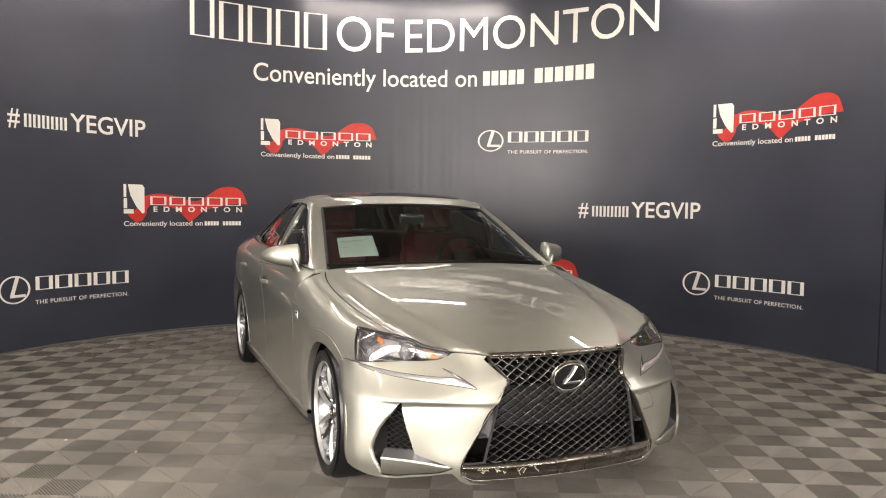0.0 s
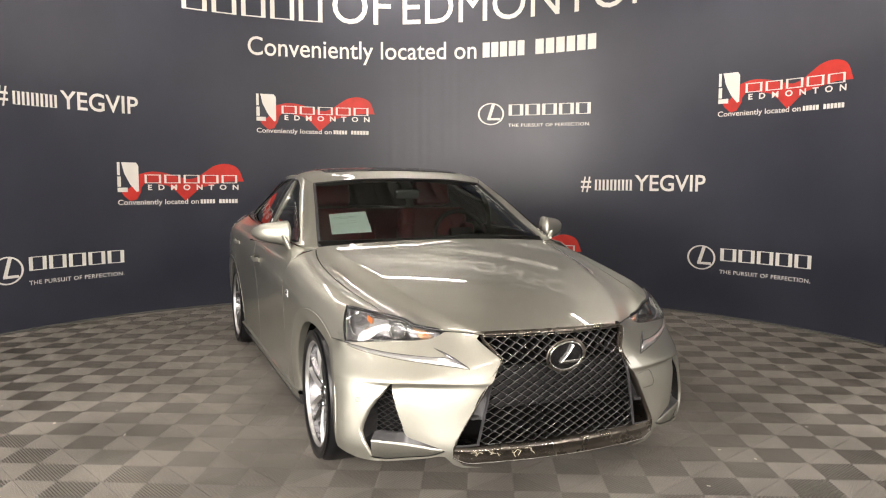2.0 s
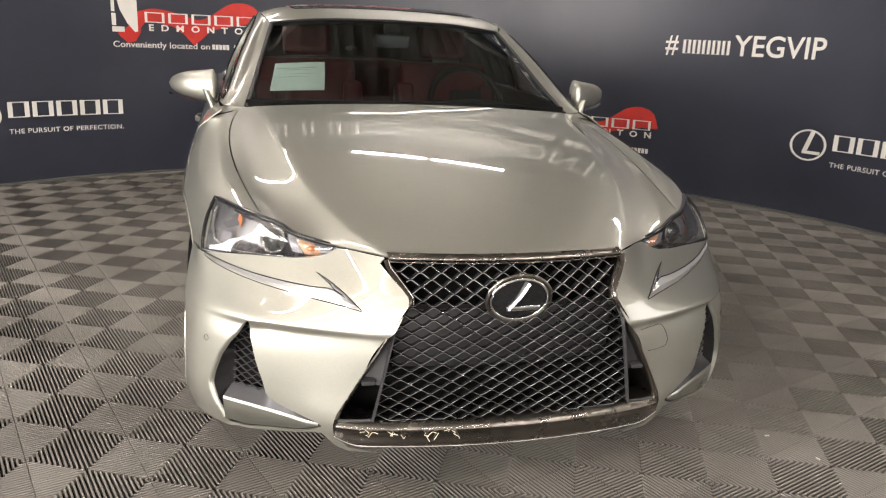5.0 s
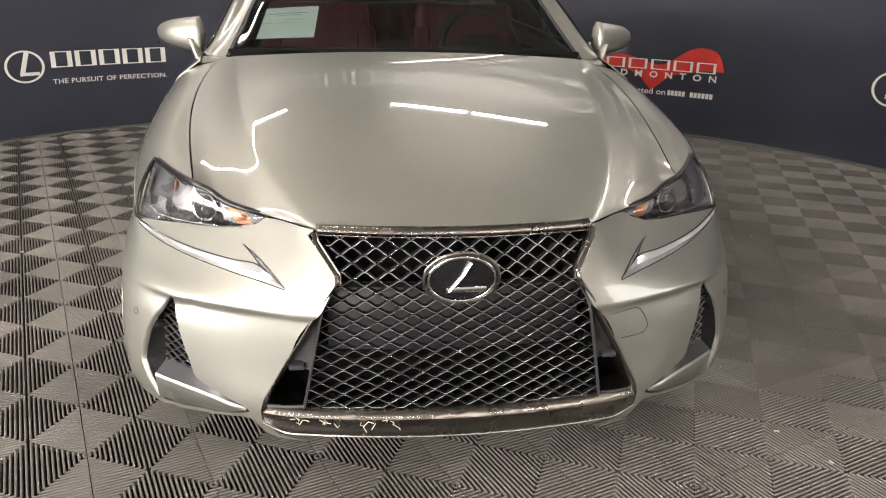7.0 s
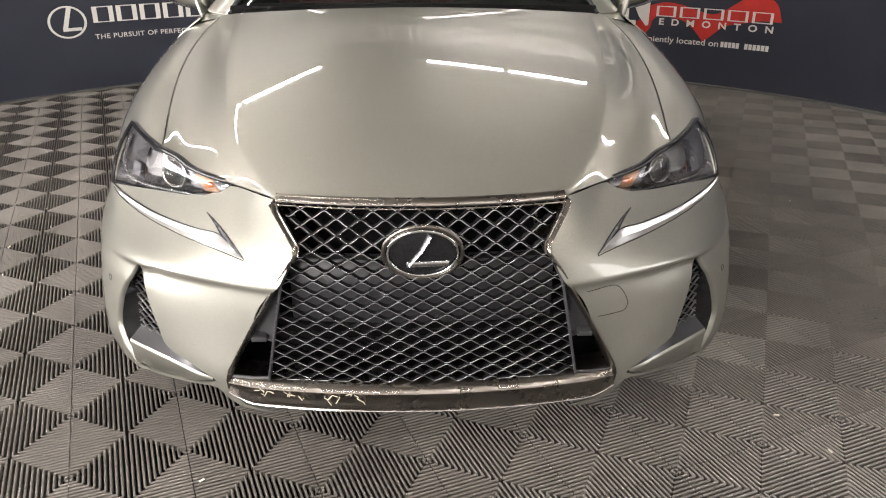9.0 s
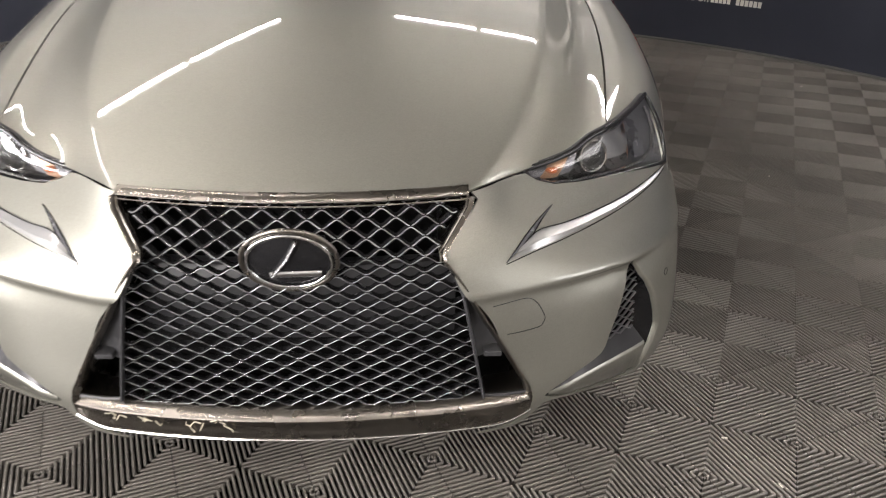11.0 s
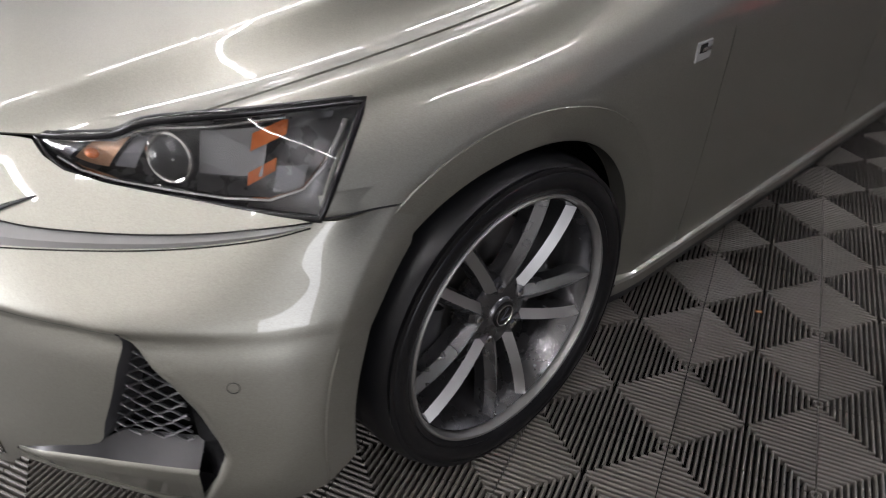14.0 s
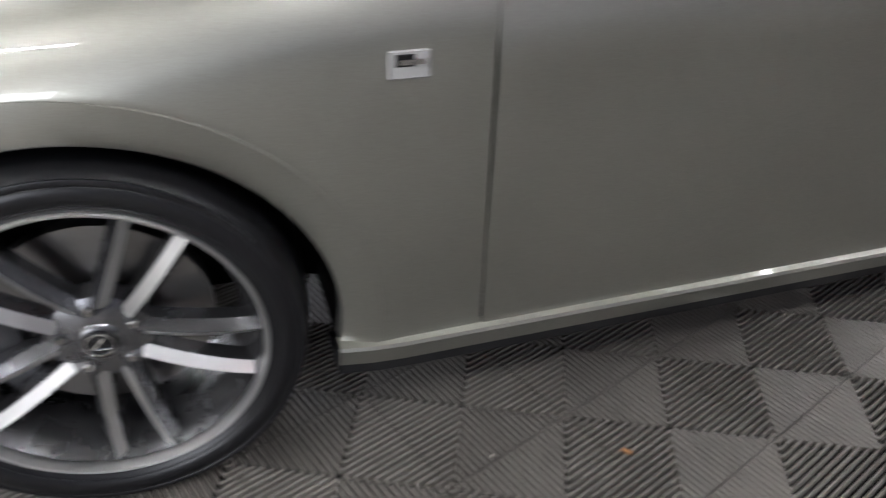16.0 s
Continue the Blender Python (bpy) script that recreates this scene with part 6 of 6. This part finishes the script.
left = [Vector(screen_surf(s, 1.0)[0]) for s in np.linspace(0, 1, 16)]
head = [Vector(screen_surf(1.0, t)[0]) for t in np.linspace(1, 0, 12)]
path = left + head[1:] + [Vector((-p.x, p.y, p.z)) for p in head[::-1][1:]] + [Vector((-p.x, p.y, p.z)) for p in left[::-1][1:]]
tube(b, [p + Vector((0, -0.002, 0.003)) for p in path], 0.007, 6, flat=(0.009, 0.005))
part("screen_seal", b, BLACK_MATT, car)
b = bmesh.new()
rows = []
for x in np.linspace(-0.69, 0.69, 31):
    t = abs(x) / 0.69
    p = screen_surf(0.0, min(1, t))[0]
    rows.append([b.verts.new((x, p[1] + dy, p[2] + dz)) for dy, dz in ((0.03, 0.028), (0.0, 0.004), (-0.015, -0.006), (-0.05, -0.02))])
for a_, b_ in zip(rows, rows[1:]):
    for j in range(3):
        b.faces.new((a_[j], a_[j + 1], b_[j + 1], b_[j]))
part("cowl", b, BLACK_DEEP, car, "black cowl panel")
for x0, x1 in ((-0.42, 0.16), (0.20, 0.64)):
    w = new("wiper", None)
    w.parent = car
    tagged(w, "black windscreen wiper at rest")
    pts = []
    for x in np.linspace(x0, x1, 14):
        p = screen_surf(0.06 + 0.03 * (x - x0), min(1, abs(x) / 0.70))[0]
        pts.append((x, p[1] - 0.006, p[2] - 0.006))
    part("blade", tube(bmesh.new(), pts, 0.005, 6, flat=(0.005, 0.006)), BLACK_DEEP, w)
    part("arm", tube(bmesh.new(), [(x0 + 0.30, pts[7][1] - 0.035, pts[7][2] - 0.012), (x0 + 0.22, pts[5][1] - 0.012, pts[5][2] + 0.004), pts[6]], 0.006, 6), BLACK_DEEP, w)
# sunroof and tail lamps
b = sheet(roof_surf, [(0.22, 0.0), (0.22, 0.55), (0.25, 0.60), (0.55, 0.60), (0.58, 0.55), (0.58, 0.0)], [], 0.04, (1.35, 0.62), True)
for v in b.verts:
    v.co.z += 0.004
thicken(part("sunroof", outward(b), BLACK_GLOSS, car, "dark glass sunroof"), 0.006)
tl = [side_rear.find(p, (1, 2)) for p in ((0, 3.30, 0.93), (0, 3.52, 0.985), (0, 3.56, 0.90), (0, 3.58, 0.80), (0, 3.45, 0.84))]
b = outward(sheet(side_rear, tl, [], 0.03, (3.1, 0.78)))
for v in b.verts:
    v.co.x += 0.005
both("tail_lamp", b, RED_LENS, (car, car), "red tail lamp")
# fuel and door seams are gaps; inner lining closes them
for sx in (-1, 1):
    b = bmesh.new()
    box(b, min(sx * 0.78, sx * 0.84), max(sx * 0.78, sx * 0.84), 0.64, 2.40, 0.22, 0.86)
    part("door_core", b, BLACK_DEEP, car, smooth=False)


def seat(x, y):
    s = new("front_seat", None)
    s.parent = car
    tagged(s, "dark red leather bucket seat")
    back = soft_box(-0.25, 0.25, -0.07, 0.07, 0.0, 0.62, 0.05, 4, pose(x, y, 0.50, -16, 0, 0))
    part("backrest", back, RED_LEATHER, s)
    for k in (-1, 1):
        part("bolster", soft_box(-0.05, 0.05, -0.09, 0.05, 0.02, 0.50, 0.035, 3, pose(x + k * 0.23, y - 0.03, 0.50, -16, 0, 0)), RED_LEATHER, s)
    part("headrest", soft_box(-0.13, 0.13, -0.05, 0.05, 0.66, 0.84, 0.04, 4, pose(x, y, 0.48, -14, 0, 0)), RED_LEATHER, s)
    part("cushion", soft_box(-0.25, 0.25, -0.50, 0.05, 0.36, 0.52, 0.05, 3, pose(x, y, 0, 0, 0, 0)), RED_LEATHER, s)


seat(-0.37, 1.55)
seat(0.37, 1.55)
part("rear_bench", soft_box(-0.60, 0.60, 2.35, 2.55, 0.50, 1.08, 0.06, 3), RED_LEATHER, car, "dark red rear bench")
b = bmesh.new()
DASH_P = [(0.56, 0.905), (0.72, 0.935), (0.86, 0.95), (1.00, 0.94), (1.06, 0.90), (1.05, 0.70), (1.00, 0.40)]
rows = [[b.verts.new((x, y, z + 0.02 * math.exp(-((x - 0.37) / 0.16) ** 2) * (1 if 0.8 < y < 1.07 else 0))) for y, z in DASH_P] for x in np.linspace(-0.68, 0.68, 25)]
for a_, b_ in zip(rows, rows[1:]):
    for j in range(len(DASH_P) - 1):
        b.faces.new((a_[j], a_[j + 1], b_[j + 1], b_[j]))
part("dashboard", b, DASH, car, "black dashboard")
sw = new("steering_wheel", None)
sw.parent = car
tagged(sw, "black leather steering wheel")
m = pose(0.37, 1.16, 0.93, 65, 0, 0)
part("rim", placed(tube(bmesh.new(), [(0.18 * math.cos(w), 0.18 * math.sin(w), 0) for w in (2 * math.pi * k / 40 for k in range(40))], 0.015, 8, True), m), DASH, sw)
part("boss", placed(soft_box(-0.08, 0.08, -0.06, 0.06, -0.03, 0.03, 0.02), m), DASH, sw)
b = bmesh.new()
for a in (0, 180, 270):
    tube(b, [(0.06 * math.cos(radians(a)), 0.06 * math.sin(radians(a)), 0), (0.175 * math.cos(radians(a)), 0.175 * math.sin(radians(a)), 0)], 0.014, 6)
part("spokes", placed(b, m), DASH, sw)
part("rear_view_mirror", soft_box(-0.085, 0.085, -0.02, 0.02, -0.030, 0.030, 0.014, 3, pose(-0.01, 1.16, 1.210, 12, 0, 8)), LAMP_GREY, car, "grey rear-view mirror")
part("sensor_box", soft_box(-0.04, 0.04, -0.04, 0.04, -0.02, 0.02, 0.012, 2, pose(0.0, 1.215, 1.255, 30, 0, 0)), BLACK_MATT, car)
b = bmesh.new()
box(b, -0.80, 0.80, 0.62, 3.40, 0.30, 0.36)
part("cabin_floor", b, DASH, car, smooth=False)
b = bmesh.new()
rows = [[b.verts.new((x, y, float(roof_surf((y - 1.25) / 1.25, min(1, abs(x) / 0.57))[0][2]) - 0.03)) for y in np.linspace(1.30, 2.46, 12)] for x in np.linspace(-0.54, 0.54, 11)]
for a_, b_ in zip(rows, rows[1:]):
    for j in range(11):
        b.faces.new((a_[j], a_[j + 1], b_[j + 1], b_[j]))
part("headliner", b, simple("dark headliner cloth", (0.03, 0.03, 0.03), 0.9, vary=0.1), car)

# sheet of paper behind the windscreen
s0, t0, s1, t1 = 0.4885, 0.7335, 0.1918, 0.3685
paper = thing("paper_sheet", "pale printed sheet taped behind the windscreen", "paper")


def screen_patch(sa, sb, ta, tb, deep, n=6):
    b = bmesh.new()
    rows = []
    for i in range(n + 1):
        row = []
        for j in range(n + 1):
            p = screen_surf(sa + (sb - sa) * i / n, ta + (tb - ta) * j / n)[0]
            row.append(b.verts.new((-p[0], p[1] + deep * 0.8, p[2] - deep * 0.6)))
        rows.append(row)
    for a_, b_ in zip(rows, rows[1:]):
        for j in range(n):
            b.faces.new((a_[j], a_[j + 1], b_[j + 1], b_[j]))
    return b


thicken(part("sheet", screen_patch(s1, s0, t1, t0, 0.012), PAPER, paper), 0.0008)
for k, (fa, fb) in enumerate(((0.80, 0.82), (0.74, 0.755), (0.60, 0.612), (0.50, 0.512))):
    part("printed_bar", screen_patch(s1 + (s0 - s1) * fa, s1 + (s0 - s1) * fb, t1 + (t0 - t1) * (0.15 + 0.1 * (k % 2)), t1 + (t0 - t1) * (0.92 - 0.2 * (k % 3)), 0.0105, 3), INK, paper)


# ---- floor tiles, each with four fans of ribs ----
PITCH, FLOOR_TURN = 0.2785, 20.6
FLOOR_AT = (1.017, 0.508)


def tile_geometry(n=11):
    """Corners, and faces of one tile, centred on the origin, top of the ribs at 0."""
    h = PITCH / 2 - 0.0012
    verts, faces = [], []

    def quad(*p):
        faces.append(tuple(range(len(verts), len(verts) + len(p))))
        verts.extend(p)

    quad((-h, -h, -0.016), (h, -h, -0.016), (h, h, -0.016), (-h, h, -0.016))
    step = 2 * h / (2 * n)
    for side in range(4):
        c, s = ((1, 0), (0, 1), (-1, 0), (0, -1))[side]
        for k in range(2 * n):
            x = -h + (k + 0.5) * step
            w, y0, y1 = step * 0.235, -h, -abs(x) + 0.0005
            if y1 - y0 < 0.004:
                continue
            turn = lambda p: (c * p[0] - s * p[1], s * p[0] + c * p[1], p[2])
            row = lambda y: [turn((x + q * w, y, z)) for q, z in ((-1.2, -0.016), (-1.0, -0.0024), (-0.45, -0.0002), (0.45, -0.0002), (1.0, -0.0024), (1.2, -0.016))]
            A, B = row(y0), row(y1)
            for e in range(5):
                quad(A[e], A[e + 1], B[e + 1], B[e])
            quad(*A[::-1])
    return verts, faces


tile_v, tile_f = tile_geometry()
tile_me = bpy.data.meshes.new("tile")
tile_me.from_pydata(tile_v, [], tile_f)
finish(tile_me, TILE, False)
# groove floor coloured near-black to deepen the shade between ribs
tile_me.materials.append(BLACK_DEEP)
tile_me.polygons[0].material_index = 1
floor = thing("floor", "ribbed dark grey interlocking plastic garage tiles", "floor", kind="structure")
spots = []
ca, sa = math.cos(radians(FLOOR_TURN)), math.sin(radians(FLOOR_TURN))
for i in range(-24, 25):
    for j in range(-24, 25):
        u, v = (i + 0.5) * PITCH, (j + 0.5) * PITCH
        x, y = FLOOR_AT[0] + ca * u - sa * v, FLOOR_AT[1] + sa * u + ca * v
        if math.hypot(x - CX, y - CY) < RAD + 0.12 or (y < -1.5 and abs(x) < 4.5 and y > -5.1):
            spots.append((x, y))
spots.sort(key=lambda p: math.hypot(p[0] * 0.9 - 0.25, p[1] + 0.75))
for x, y in spots[:300]:
    ob = new("tile", tile_me)
    ob.matrix_basis = pose(x, y, 0, 0, 0, FLOOR_TURN)
    ob.parent = floor
rest_v, rest_f = [], []
base = np.array(tile_v)
for x, y in spots[300:]:
    n = len(rest_v)
    w = np.c_[x + ca * base[:, 0] - sa * base[:, 1], y + sa * base[:, 0] + ca * base[:, 1], base[:, 2]]
    rest_v.extend(map(tuple, w))
    rest_f.extend(tuple(k + n for k in f) for f in tile_f)
rest_me = bpy.data.meshes.new("tile_rest")
rest_me.from_pydata(rest_v, [], rest_f)
finish(rest_me, TILE, False)
# same painted groove shade for the far tiles
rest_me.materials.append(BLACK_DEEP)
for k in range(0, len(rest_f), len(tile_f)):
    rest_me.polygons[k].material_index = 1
rest = new("tile_field", rest_me)
rest.parent = floor
tagged(rest, "further ribbed floor tiles", kind="stuff")


# grit and paper crumbs on the tiles
rnd = random.Random(11)
b = bmesh.new()
SPOTS = [(0.98, -0.61), (1.05, -0.77), (1.66, -0.50), (-1.70, 0.67)]
for k in range(70):
    if k < len(SPOTS):
        x, y, r = *SPOTS[k], 0.0045
    else:
        a, q = rnd.uniform(0, 6.283), math.sqrt(rnd.random()) * 3.6
        x, y, r = CX + q * math.cos(a), CY + q * math.sin(a), rnd.uniform(0.0015, 0.005)
        if abs(x) < 0.95 and -0.8 < y < 3.8:
            continue
    m = pose(x, y, r * 0.3, rnd.uniform(-30, 30), rnd.uniform(-30, 30), rnd.uniform(0, 180))
    box(b, -r * 1.6, r * 1.6, -r * 0.6, r * 0.6, -r * 0.3, r * 0.3, m)
grit = part("grit", b, CRUMB, None, smooth=False)
tagged(grit, "pale crumbs of grit scattered on the floor", "debris", kind="stuff")
crumb = part("crumb", soft_box(-0.009, 0.009, -0.004, 0.004, 0.0, 0.004, 0.0015, 2, pose(1.033, 0.838, 0.0005, 0, 0, 35)), simple("orange brown crumb", (0.42, 0.20, 0.08), 0.7, vary=0.2, scale=90), None)
tagged(crumb, "small orange brown crumb lying on the floor tiles", "debris")
